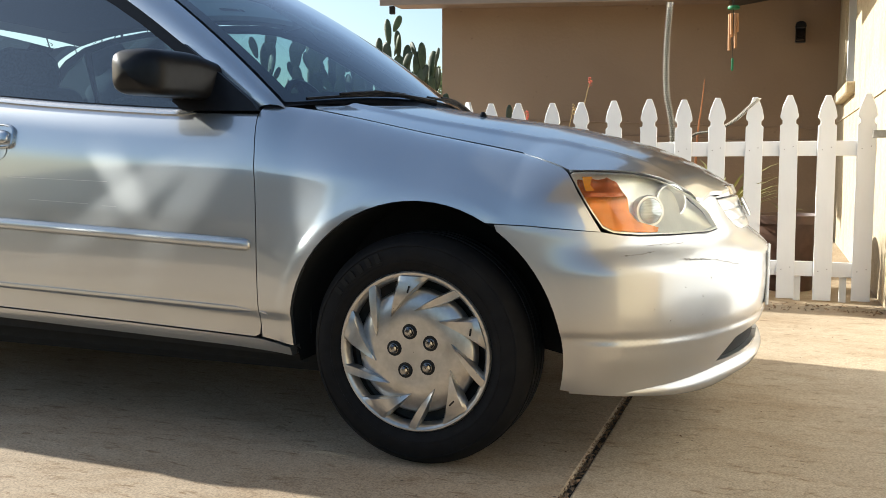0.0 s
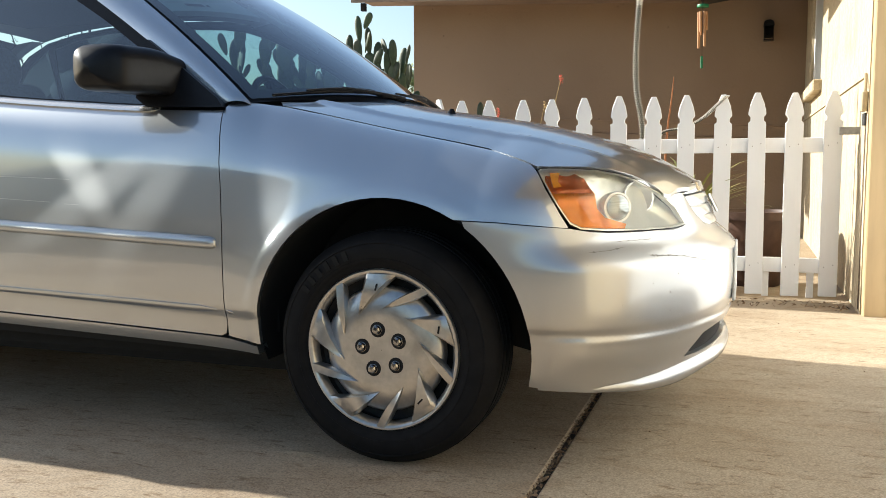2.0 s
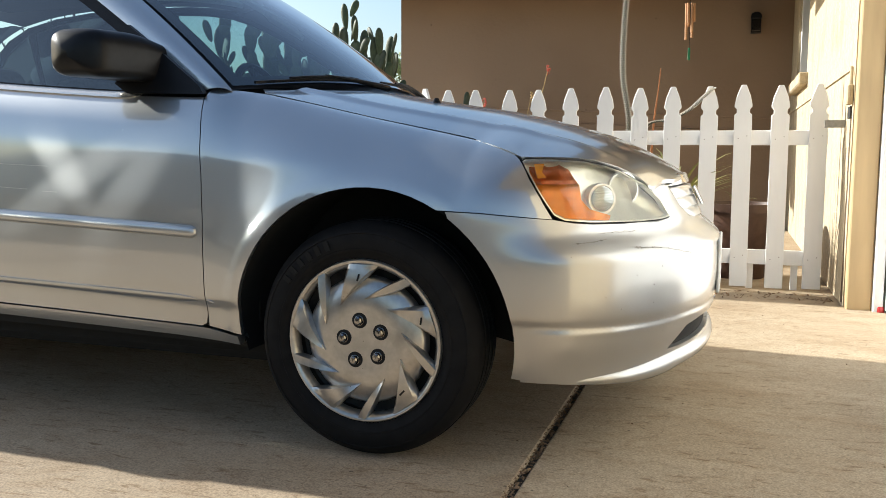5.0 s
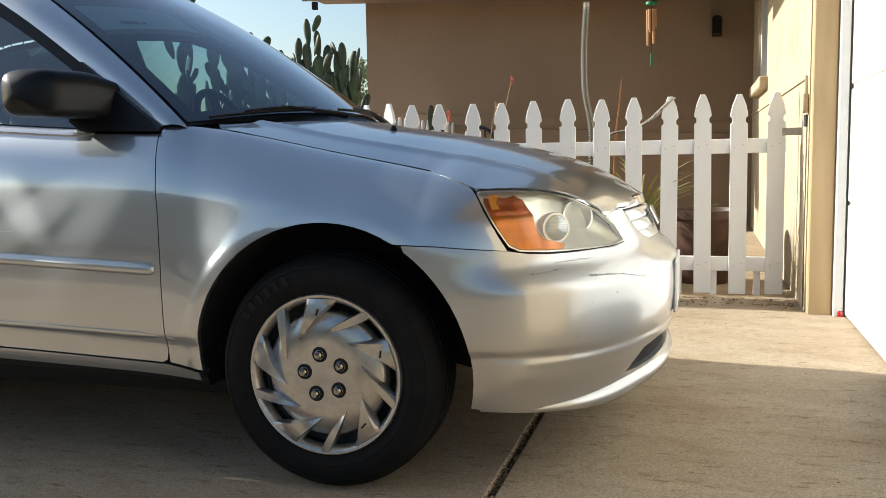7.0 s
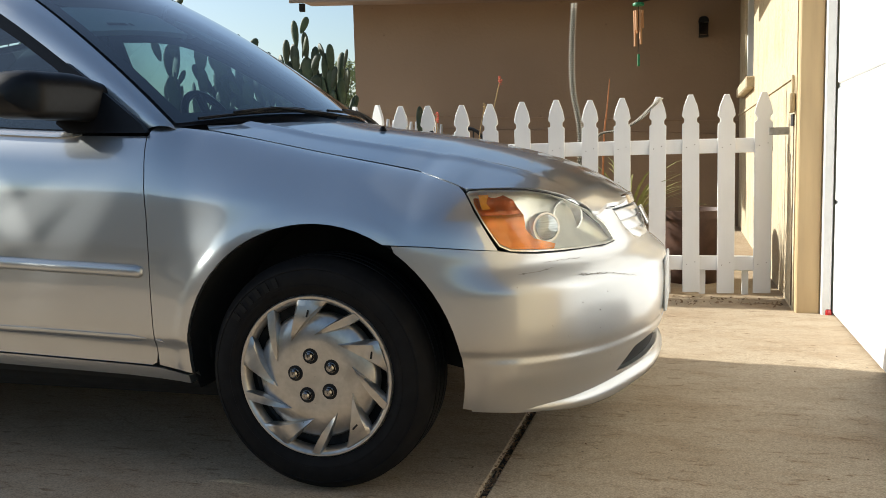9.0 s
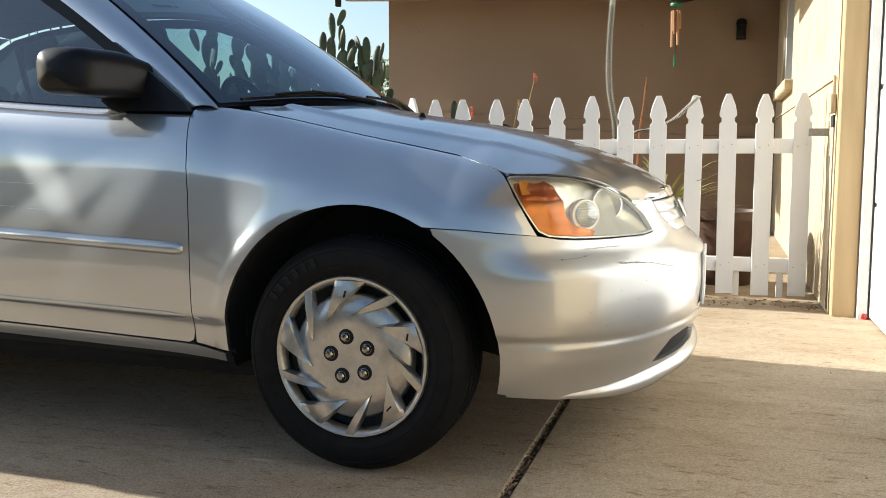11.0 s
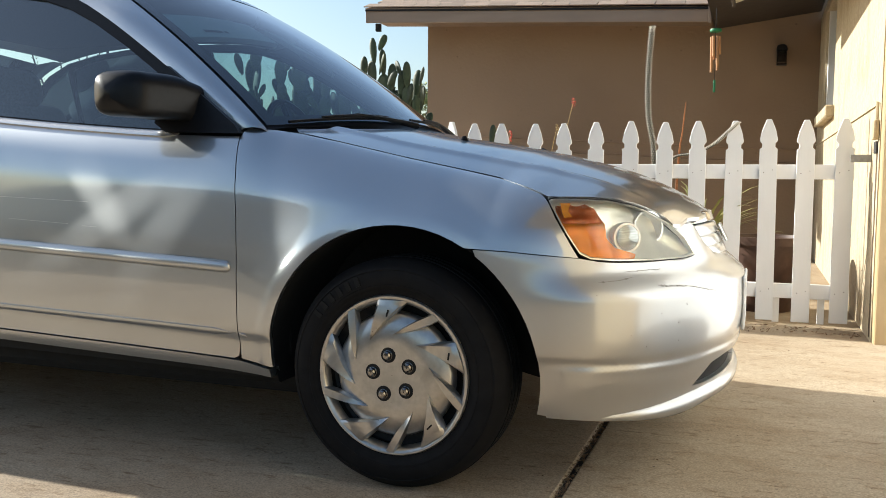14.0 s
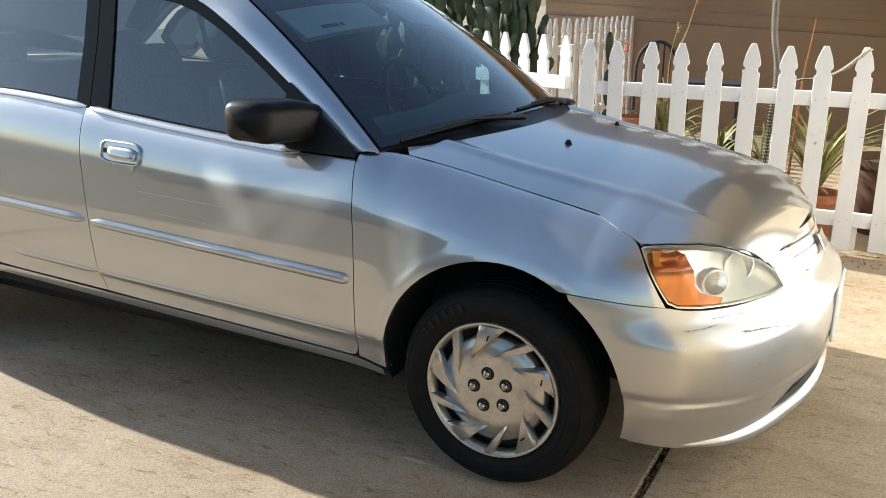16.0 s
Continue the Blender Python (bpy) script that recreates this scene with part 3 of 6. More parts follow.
def sheet(name, outline, place, mat, parent, step=0.022, holes=(), flange=None, label="", smooth_angle=40, flip=False, grid_step=None):
    """A curved panel: the outline in a plane of two parameters, filled with an even net and laid on the surface place(u, v); flange(u, v) turns its rim in."""
    g = grid_step or step
    ring = refine(outline, step)
    rings = [ring] + [refine(h, step) for h in holes]
    pts, edges = [], []
    for r in rings:
        b = len(pts)
        pts += r
        edges += [(b + i, b + (i + 1) % len(r)) for i in range(len(r))]
    us, vs = [p[0] for p in ring], [p[1] for p in ring]
    small = shrink(ring, g * 0.45)
    wide_holes = [shrink(list(h), -g * 0.45) for h in holes]
    u = min(us) + g / 2
    row = 0
    while u < max(us):
        v = min(vs) + g / 2 + (g / 2 if row % 2 else 0)
        while v < max(vs):
            if inside((u, v), small) and not any(inside((u, v), h) for h in wide_holes):
                pts.append((u, v))
            v += g
        u += g * 0.9
        row += 1
    co, _, fc, *_ = delaunay_2d_cdt([Vector(p) for p in pts], edges, [], 1 if not holes else 0, 1e-6)
    keep = []
    for f in fc:
        c = (sum(co[i][0] for i in f) / len(f), sum(co[i][1] for i in f) / len(f))
        if inside(c, ring) and not any(inside(c, h) for h in rings[1:]):
            keep.append(tuple(f))
    bm = bmesh.new()
    verts = [bm.verts.new(place(*p)) for p in co]
    for f in keep:
        try:
            bm.faces.new([verts[i] for i in f])
        except ValueError:
            pass
    bmesh.ops.delete(bm, geom=[v for v in bm.verts if not v.link_faces], context="VERTS")
    bmesh.ops.recalc_face_normals(bm, faces=bm.faces[:])
    if flange is not None:
        back = {}
        bm.verts.index_update()
        uv = {v: co[i] for i, v in enumerate(verts) if v.is_valid}
        rim = [e for e in bm.edges if e.is_boundary]
        for e in rim:
            for v in e.verts:
                if v not in back:
                    back[v] = bm.verts.new(flange(*uv[v]))
        for e in rim:
            a, b = e.verts
            face = e.link_faces[0]
            vs_ = list(face.verts)
            if vs_[(vs_.index(a) + 1) % len(vs_)] is b:
                a, b = b, a
            nf = bm.faces.new((a, b, back[b], back[a]))
    if flip:
        bmesh.ops.reverse_faces(bm, faces=bm.faces[:])
    return part(name, bm, mat, parent, label, True, smooth_angle)


car = thing("car", "silver four-door sedan with black mirrors parked facing the garage", "car", at=(0, 0, 0))


def both(name, outline, mat, parent=None, depth=0.014, inset=0.0, gap=0.0014, step=0.022, label="", pairs=True, holes=()):
    """A skin panel given in (x, z) on each flank."""
    made = []
    for right in ((True, False) if pairs else (True,)):
        par = (parent[0] if right else parent[1]) if isinstance(parent, (list, tuple)) else (parent or car)
        poly = refine(shrink(list(outline), gap) if gap else list(outline), 0.03)
        uv = []
        for x, z in poly:
            a = a_of(x, z)
            uv.append((a, z_to_v(a, z)))
        hl = []
        for h in holes:
            hl.append([(a_of(x, z), z_to_v(a_of(x, z), z)) for x, z in refine(list(h), 0.03)])
        made.append(sheet(name, uv, lambda a, v: body(a, v_to_z(a, v), inset, right), mat, par, step, hl,
                          (lambda a, v: body(a, v_to_z(a, v), inset + depth, right)) if depth else None, label, flip=False))
    return made


def arc(c, r, d0, d1, n):
    return [(c[0] + r * math.cos(radians(d0 + (d1 - d0) * k / n)), c[1] + r * math.sin(radians(d0 + (d1 - d0) * k / n))) for k in range(n + 1)]


SEAM = [(0.216, 0.625), (0.30, 0.622), (0.38, 0.615), (0.459, 0.607)]
# front fender: from the door round the arch to the lamp and up to the bonnet
fender_line = [(-0.452, 0.302), (-0.36, 0.288)] + [p for p in arc(ARCH, ARCH[2], 184.5, 59.5, 22)] + SEAM[1:] + \
    [(0.43, 0.655), (0.40, 0.70), (0.368, 0.745), (0.352, 0.757)] + \
    [(x, zs(x) - 0.0008) for x in (0.3, 0.23, 0.15, 0.05, -0.03, -0.12, -0.22, -0.335, -0.40, -0.455)] + \
    [(-0.466, 0.90), (-0.452, 0.8), (-0.445, 0.7), (-0.443, 0.59), (-0.446, 0.45), (-0.45, 0.34)]
fender = both("fender", fender_line, M_PAINT, step=0.012, label="silver front fender")
front_door_line = [(-0.466, 0.902), (-0.452, 0.8), (-0.445, 0.7), (-0.443, 0.59), (-0.446, 0.45), (-0.45, 0.335), (-0.457, 0.309), (-0.475, 0.3005), (-0.9, 0.316),
                   (-1.38, 0.331), (-1.52, 0.338), (-1.535, 0.40), (-1.545, 0.62), (-1.56, 0.85), (-1.57, belt(-1.57))] + \
    [(x, belt(x)) for x in (-1.375, -1.2, -0.95, -0.8, -0.68, -0.56)]
front_door = both("front_door", front_door_line, M_PAINT, step=0.013, label="silver front door with a side moulding")
rear_door_line = [(-1.57, belt(-1.57)), (-1.56, 0.85), (-1.545, 0.62), (-1.535, 0.40), (-1.52, 0.338), (-2.0, 0.352), (-2.15, 0.36), (-2.22, 0.40)] + \
    arc((REAR[0], REAR[1]), 0.40, 12, 45, 6) + [(-2.36, 0.72), (-2.40, 0.85), (-2.43, belt(-2.43))] + [(x, belt(x)) for x in (-2.3, -2.1, -1.9, -1.7)]
rear_door = both("rear_door", rear_door_line, M_PAINT, label="silver rear door with a side moulding")
rear_line = [(-2.43, belt(-2.43)), (-2.40, 0.85), (-2.36, 0.72)] + arc((REAR[0], REAR[1]), 0.40, 45, 12, 6)[:-1] + arc((REAR[0], REAR[1]), REAR[2], 12, 180, 24) + \
    [(-3.0, 0.30), (-3.45, 0.36), (-3.47, 0.6), (-3.45, 0.8), (-3.40, 1.0), (-3.2, 1.0), (-3.0, belt(-3.0)), (-2.7, belt(-2.7))]
both("rear_quarter", rear_line, M_PAINT, step=0.035)
sill_line = [(-0.357, 0.284), (-0.45, 0.2985), (-0.52, 0.3015), (-0.9, 0.3155), (-1.38, 0.3305), (-2.0, 0.3515), (-2.24, 0.356), (-2.24, 0.322), (-1.4, 0.295), (-0.56, 0.269), (-0.357, 0.258)]
for right in (True, False):
    def sill_skin(a, v, deep=0.0, right=right):
        z = v_to_z(a, v)
        return body(a, z, -0.006 + deep + 0.28 * max(0.0, 0.2985 - 0.0344 * (a + 0.45) - 0.01 - z), right)

    sheet("sill", [(x, z_to_v(x, z)) for x, z in refine(shrink(sill_line, 0.0014), 0.03)], sill_skin, M_PAINT, car, 0.014, (), lambda a, v: sill_skin(a, v, 0.05),
          "silver sill under the doors")


def strip_on_side(name, pts, half, proud, mat, parent, label=""):
    """A raised moulding along the flank, tapered at its ends; pts are (x, z)."""
    for right in (True, False):
        bm = bmesh.new()
        rings = []
        n = len(pts)
        for i, (x, z) in enumerate(pts):
            e = min(abs(x - pts[0][0]), abs(x - pts[-1][0])) / 0.022
            t = math.sqrt(max(0.02, 1 - max(0, 1 - e) ** 2))
            h = half * (0.25 + 0.75 * t)
            sec = [(-h, -0.002), (-h * 0.85, proud * 0.7 * t), (-h * 0.3, proud * t), (h * 0.4, proud * t), (h * 0.9, proud * 0.6 * t), (h, -0.002)]
            rings.append([bm.verts.new(body(x, z + dz, -o, right)) for dz, o in sec])
        for a, b in zip(rings, rings[1:]):
            for k in range(len(a) - 1):
                bm.faces.new((a[k], a[k + 1], b[k + 1], b[k]))
        bm.faces.new(rings[0]), bm.faces.new(rings[-1])
        bmesh.ops.recalc_face_normals(bm, faces=bm.faces[:])
        part(name, bm, mat, parent[0] if right else parent[1], label, True, 60)


def along(p, q, n, bend=0.0):
    return [(p[0] + (q[0] - p[0]) * k / n, p[1] + (q[1] - p[1]) * k / n) for k in range(n + 1)]


M_MOULD = material("silver_moulding", (0.5, 0.5, 0.49), 0.3, 0.7, scale=300, vary=0.05, coat=1.0)
strip_on_side("moulding", [(-0.462, 0.553), (-0.463, 0.553), (-0.466, 0.5532), (-0.47, 0.5535), (-0.475, 0.5537)] + along((-0.483, 0.554), (-1.53, 0.601), 26), 0.017, 0.013, M_MOULD, front_door, "silver door moulding")
strip_on_side("moulding", along((-1.56, 0.603), (-2.22, 0.632), 16), 0.017, 0.013, M_MOULD, rear_door, "silver door moulding")
strip_on_side("crease", along((-0.475, 0.374), (-1.515, 0.408), 20), 0.010, 0.004, M_PAINT, front_door)
strip_on_side("crease", along((-1.55, 0.41), (-1.98, 0.425), 10), 0.010, 0.004, M_PAINT, rear_door)
strip_on_side("crease", along((-0.422, 0.367), (-0.446, 0.373), 4), 0.006, 0.004, M_PAINT, fender)
M_BELT = material("bright_belt_strip", (0.72, 0.7, 0.66), 0.22, 0.85, scale=200, vary=0.05)
strip_on_side("belt_strip", [(x, belt(x) + 0.002) for x in np.linspace(-0.665, -1.555, 22)], 0.009, 0.008, M_BELT, front_door, "bright belt strip")
strip_on_side("belt_strip", [(x, belt(x) + 0.002) for x in np.linspace(-1.575, -2.41, 20)], 0.009, 0.008, M_BELT, rear_door, "bright belt strip")

# bumper: one skin round the front
bump_right = SEAM[0:1] + arc(ARCH, ARCH[2], 59.5, -14, 14)[1:] + [(0.376, 0.226), (0.42, 0.221), (0.5, 0.215)]
bump_uv = [(a_of(x, z), z) for x, z in bump_right] + [(0.75, 0.208), (0.95, 0.205), (XF + SPAN, 0.205)]
bump_top = [(XF + SPAN, 0.582), (1.07, 0.583), (1.02, 0.592), (0.99, 0.62), (0.978, 0.655), (0.955, 0.674), (0.90, 0.677), (a_of(0.652, 0.668) + 0.006, 0.670), (a_of(0.671, 0.646) + 0.003, 0.646), (a_of(0.700, 0.598) + 0.004, 0.594)] + [(a_of(x, z), z) for x, z in
            [(0.69, 0.592), (0.65, 0.593), (0.6, 0.5935), (0.54, 0.5955), (0.5, 0.5995), (0.459, 0.608)] + SEAM[2:0:-1]]
OPEN = [(0.79, 0.264), (0.83, 0.288), (0.87, 0.312), (0.95, 0.320), (XF + SPAN, 0.320), (XF + SPAN, 0.258), (0.95, 0.258), (0.86, 0.258)]


def whole(u, z, inset=0.0):
    """The front skin over both sides: u runs from the right flank (0) to the left."""
    return body(u, z, inset, True) if u <= XF + SPAN else body(2 * (XF + SPAN) - u, z, inset, False)


mirror_u = 2 * (XF + SPAN)
right_low, right_top = bump_uv[:-1], bump_top[1:]
bumper_line = right_low + [(mirror_u - u, z) for u, z in right_low[::-1]] + [(mirror_u - u, z) for u, z in right_top[::-1]] + right_top
bumper_line = [p for i, p in enumerate(bumper_line) if math.hypot(p[0] - bumper_line[i - 1][0], p[1] - bumper_line[i - 1][1]) > 1e-4]
open_line = OPEN[:4] + [(mirror_u - u, z) for u, z in OPEN[3::-1]] + [(mirror_u - u, z) for u, z in OPEN[:5:-1]] + OPEN[6:]


def smooth(t):
    t = min(1.0, max(0.0, t))
    return t * t * (3 - 2 * t)


def bumper_place(u, z):
    p = whole(u, z)
    s_ = abs(u - XF - SPAN)
    near = smooth((0.86 - s_) / 0.2)
    side_ = smooth((s_ - 0.25) / 0.3)
    ledge = ((0.014 + 0.016 * side_) * (1 - smooth((z - 0.506) / 0.08)) - 0.017 * (1 - side_)) * near
    line = 0.0065 * (1 - smooth((z - 0.345 + 0.02 * max(0, 0.5 - s_)) / 0.010)) * smooth((z - 0.24) / 0.08) * smooth((0.80 - s_) / 0.12)
    d = Vector((p.x - 0.1, p.y - YC, 0)).normalized()
    return p + d * (ledge + line)


bumper = sheet("front_bumper", shrink(bumper_line, 0.001), bumper_place, M_BUMPER, car, 0.016, [open_line], lambda u, z: whole(u, z, 0.03),
               "silver front bumper with scuffed paint", 40, grid_step=0.008)
rows = []
for k in range(61):
    u = 0.375 + (mirror_u - 0.75) * k / 60
    p = bumper_place(u, 0.225)
    d = Vector((p.x - 0.1, p.y - YC, 0)).normalized()
    t = smooth((0.78 - abs(u - XF - SPAN)) / 0.45)
    base = Vector((p.x, p.y, 0)) - d * (0.002 + 0.012 * smooth((0.62 - abs(u - XF - SPAN)) / 0.4))
    rows.append([base - d * 0.006 * (1 - t) + d * o * t + Vector((0, 0, 0.222 - 0.008 * t + (z - 0.21) * (0.12 + 0.7 * t))) for o, z in ((-0.03, 0.266), (0.010, 0.256), (0.026, 0.24), (0.031, 0.224), (0.026, 0.207), (0.010, 0.193), (-0.03, 0.187), (-0.08, 0.19))])
LIP_ROWS = rows
sheet("lower_intake", shrink(open_line, -0.02), lambda u, z: whole(u, z, 0.016), M_LINER, bumper, 0.03, label="black lower intake")


bm = bmesh.new()
rings = [[bm.verts.new(p) for p in r] for r in LIP_ROWS]
for a, b in zip(rings, rings[1:]):
    for k in range(len(a) - 1):
        bm.faces.new((a[k], a[k + 1], b[k + 1], b[k]))
bmesh.ops.recalc_face_normals(bm, faces=bm.faces[:])
part("lip_spoiler", bm, M_BUMPER, bumper, "silver lower lip", True, 60)

# bonnet
zc = Curve((-0.45, 0.985), (-0.2, 0.953), (-0.09, 0.932), (0.05, 0.911), (0.19, 0.889), (0.38, 0.845), (0.48, 0.815), (0.58, 0.772), (0.66, 0.729), (0.70, 0.702), (0.76, 0.66))
EDGE = [(x, zs(x) - 0.0008) for x in (-0.40, -0.335, -0.22, -0.12, -0.03, 0.05, 0.15, 0.23, 0.3)] + [(0.345, 0.7605), (0.368, 0.7505), (0.395, 0.7495), (0.44, 0.7495), (0.50, 0.746),
        (0.546, 0.736), (0.58, 0.7235), (0.62, 0.70), (0.655, 0.674)]
edge_w = Curve(*[(x, YC - body(a_of(x, z), z).y - 0.0010) for x, z in EDGE], (0.72, 0.36))
edge_z = Curve(*[(x, z + 0.001) for x, z in EDGE], (0.72, 0.64))


def drop(x):
    return (zc(x) - edge_z(x)) / (edge_w(x) / 0.655) ** 2.2


def hood_place(x, w, lower=0.0):
    z = zc(x) - drop(x) * (abs(w) / 0.655) ** 2.2 + 0.0085 * math.exp(-((abs(w) - 0.535 + 0.05 * (x + 0.2)) / 0.02) ** 2) * min(1, max(0, (0.62 - x) / 0.3))
    return Vector((x, YC - w, z - lower))


cowl_x = Curve((0, -0.165), (0.2, -0.185), (0.4, -0.24), (0.55, -0.30), (0.66, -0.37), (0.69, -0.40))
hood_half = [(cowl_x(w), w) for w in (0.1, 0.2, 0.3, 0.4, 0.5, 0.6, 0.655)] + [(x, edge_w(x)) for x, z in EDGE[1:-1]] + [(0.642, 0.488), (0.654, 0.445), (0.66, 0.40), (0.666, 0.345), (0.69, 0.25), (0.703, 0.14)]
hood_line = hood_half + [(x, -w) for x, w in hood_half[::-1]]
hood = sheet("bonnet", hood_line, hood_place, M_PAINT, car, 0.014, (), lambda x, w: hood_place(x, w - math.copysign(0.011, w), 0.013), "silver bonnet reflecting sky and fence")
for w in (0.25, -0.27):
    bm = bmesh.new()
    bmesh.ops.create_cone(bm, segments=12, radius1=0.013, radius2=0.006, depth=0.014, cap_ends=True)
    bm.transform(Matrix.Translation(hood_place(-0.01, w) + Vector((0, 0, 0.006))))
    part("washer_nozzle", bm, M_BLACK, hood, "black washer nozzle", True)

# scuffs on the bumper, scratches and chips on the door
M_SCUFF = material("grey_scuff", (0.27, 0.26, 0.24), 0.8, scale=120, vary=0.4)
M_CHIP = material("pale_scratch", (0.55, 0.54, 0.53), 0.6, scale=80, vary=0.2)
for u0, z0, u1, z1, wide in ((0.50, 0.553, 0.60, 0.561, 0.0016), (0.648, 0.541, 0.74, 0.533, 0.0022), (0.745, 0.5325, 0.86, 0.506, 0.0014), (0.58, 0.574, 0.70, 0.5755, 0.001)):
    bm = bmesh.new()
    prev = None
    for k in range(41):
        t = k / 40
        u, z = u0 + (u1 - u0) * t, z0 + (z1 - z0) * t + 0.0025 * noise.noise(Vector((u * 60, z0 * 50, 0)))
        half = wide * (0.25 + abs(noise.noise(Vector((u * 110, 4.0, z0 * 90)))) * 1.6) * min(1, 8 * t, 8 * (1 - t)) + 0.0001
        out_ = Vector((bumper_place(u, z).x - 0.1, bumper_place(u, z).y - YC, 0)).normalized() * 0.0006
        cur = [bm.verts.new(bumper_place(u, z - half) + out_), bm.verts.new(bumper_place(u, z + half) + out_)]
        if prev:
            bm.faces.new((prev[0], cur[0], cur[1], prev[1]))
        prev = cur
    part("scuff", bm, M_SCUFF, bumper, "grey scuff in the paint")
for u, z in ((0.484, 0.526), (0.719, 0.491), (0.638, 0.477), (0.69, 0.45), (0.56, 0.43), (0.60, 0.40)):
    bm = bmesh.new()
    bmesh.ops.create_icosphere(bm, subdivisions=1, radius=0.0017, matrix=Matrix.Translation(bumper_place(u, z)))
    part("stone_chip", bm, M_SCUFF, bumper, "dark stone chip")
for x0, z0, x1, z1 in ((-1.30, 0.731, -0.93, 0.7185), (-1.22, 0.6655, -1.0, 0.655), (-0.95, 0.6505, -0.90, 0.6485)):
    bm = bmesh.new()
    prev = None
    for k in range(31):
        t = k / 30
        x, z = x0 + (x1 - x0) * t, z0 + (z1 - z0) * t
        cur = [bm.verts.new(body(x, z - 0.0007, -0.0006)), bm.verts.new(body(x, z + 0.0007, -0.0006))]
        if prev:
            bm.faces.new((prev[0], prev[1], cur[1], cur[0]))
        prev = cur
    part("scratch", bm, M_CHIP, front_door[0], "fine pale scratch")
for x, z, r in ((-1.055, 0.829, 0.003), (-1.035, 0.831, 0.002), (-0.968, 0.833, 0.003), (-0.69, 0.815, 0.0028), (-1.0, 0.828, 0.0016)):
    bm = bmesh.new()
    bmesh.ops.create_icosphere(bm, subdivisions=1, radius=r, matrix=Matrix.Translation(body(x, z, r * 0.8)))
    part("paint_chip", bm, M_CHIP, front_door[0], "pale paint chip")

# grille
sheet("grille_backing", [(-0.36, 0.55), (0.36, 0.55), (0.36, 0.70), (-0.36, 0.70)],
      lambda w, z: Vector((0.72 - 0.05 * (w / 0.36) ** 2 - (z - 0.55) * 0.45 - 0.05, YC - w, z)), M_LINER, car, 0.04)
def grille_bar(name, x0, z, half, tall, lean, mat, label):
    """A bowed blade across the grille, its face leaning back by lean."""
    pts = [Vector((x0 - 0.088 * (w / 0.36) ** 2, YC - w, z - 0.012 * (w / 0.36) ** 2)) for w in np.linspace(-half, half, 25)]
    bm = bmesh.new()
    rings = []
    for i, p in enumerate(pts):
        e = min(i, len(pts) - 1 - i) / 3
        h = tall * (0.45 + 0.55 * smooth(e))
        rings.append([bm.verts.new(p + Vector(o)) for o in ((-0.04, 0, h), (-lean, 0, h), (-lean * 0.8 + 0.003, 0, h * 0.8), (0.002, 0, -h * 0.75), (0.0, 0, -h), (-0.04, 0, -h * 0.9))])
    for a, b in zip(rings, rings[1:]):
        for k in range(5):
            bm.faces.new((a[k], a[k + 1], b[k + 1], b[k]))
    bm.faces.new(rings[0]), bm.faces.new(rings[-1])
    bmesh.ops.recalc_face_normals(bm, faces=bm.faces[:])
    return part(name, bm, mat, car, label, True, 40)


grille_bar("grille_trim", 0.717, 0.690, 0.31, 0.015, 0.012, M_CHROME, "bright chrome bar under the bonnet edge")
for x0, z, half in ((0.732, 0.656, 0.345), (0.746, 0.625, 0.325), (0.757, 0.596, 0.29)):
    grille_bar("grille_bar", x0, z, half, 0.0155, 0.014, M_PAINT, "silver grille blade")
part("emblem", prism_bm([(-0.04, -0.03), (0.04, -0.03), (0.05, 0.03), (-0.05, 0.03)], -0.004, 0.004, 0.003), M_CHROME, car, "plain chrome emblem").matrix_world = \
    Matrix.Translation((0.748, YC, 0.638)) @ Matrix.Rotation(radians(-26), 4, "Y") @ Matrix.Rotation(radians(90), 4, "Z")
part("plate_bracket", box_bm(0.812, 0.822, YC - 0.155, YC + 0.155, 0.36, 0.515, 0.004), material("plate", (0.6, 0.6, 0.58), 0.5), car, "plain licence plate with bars")

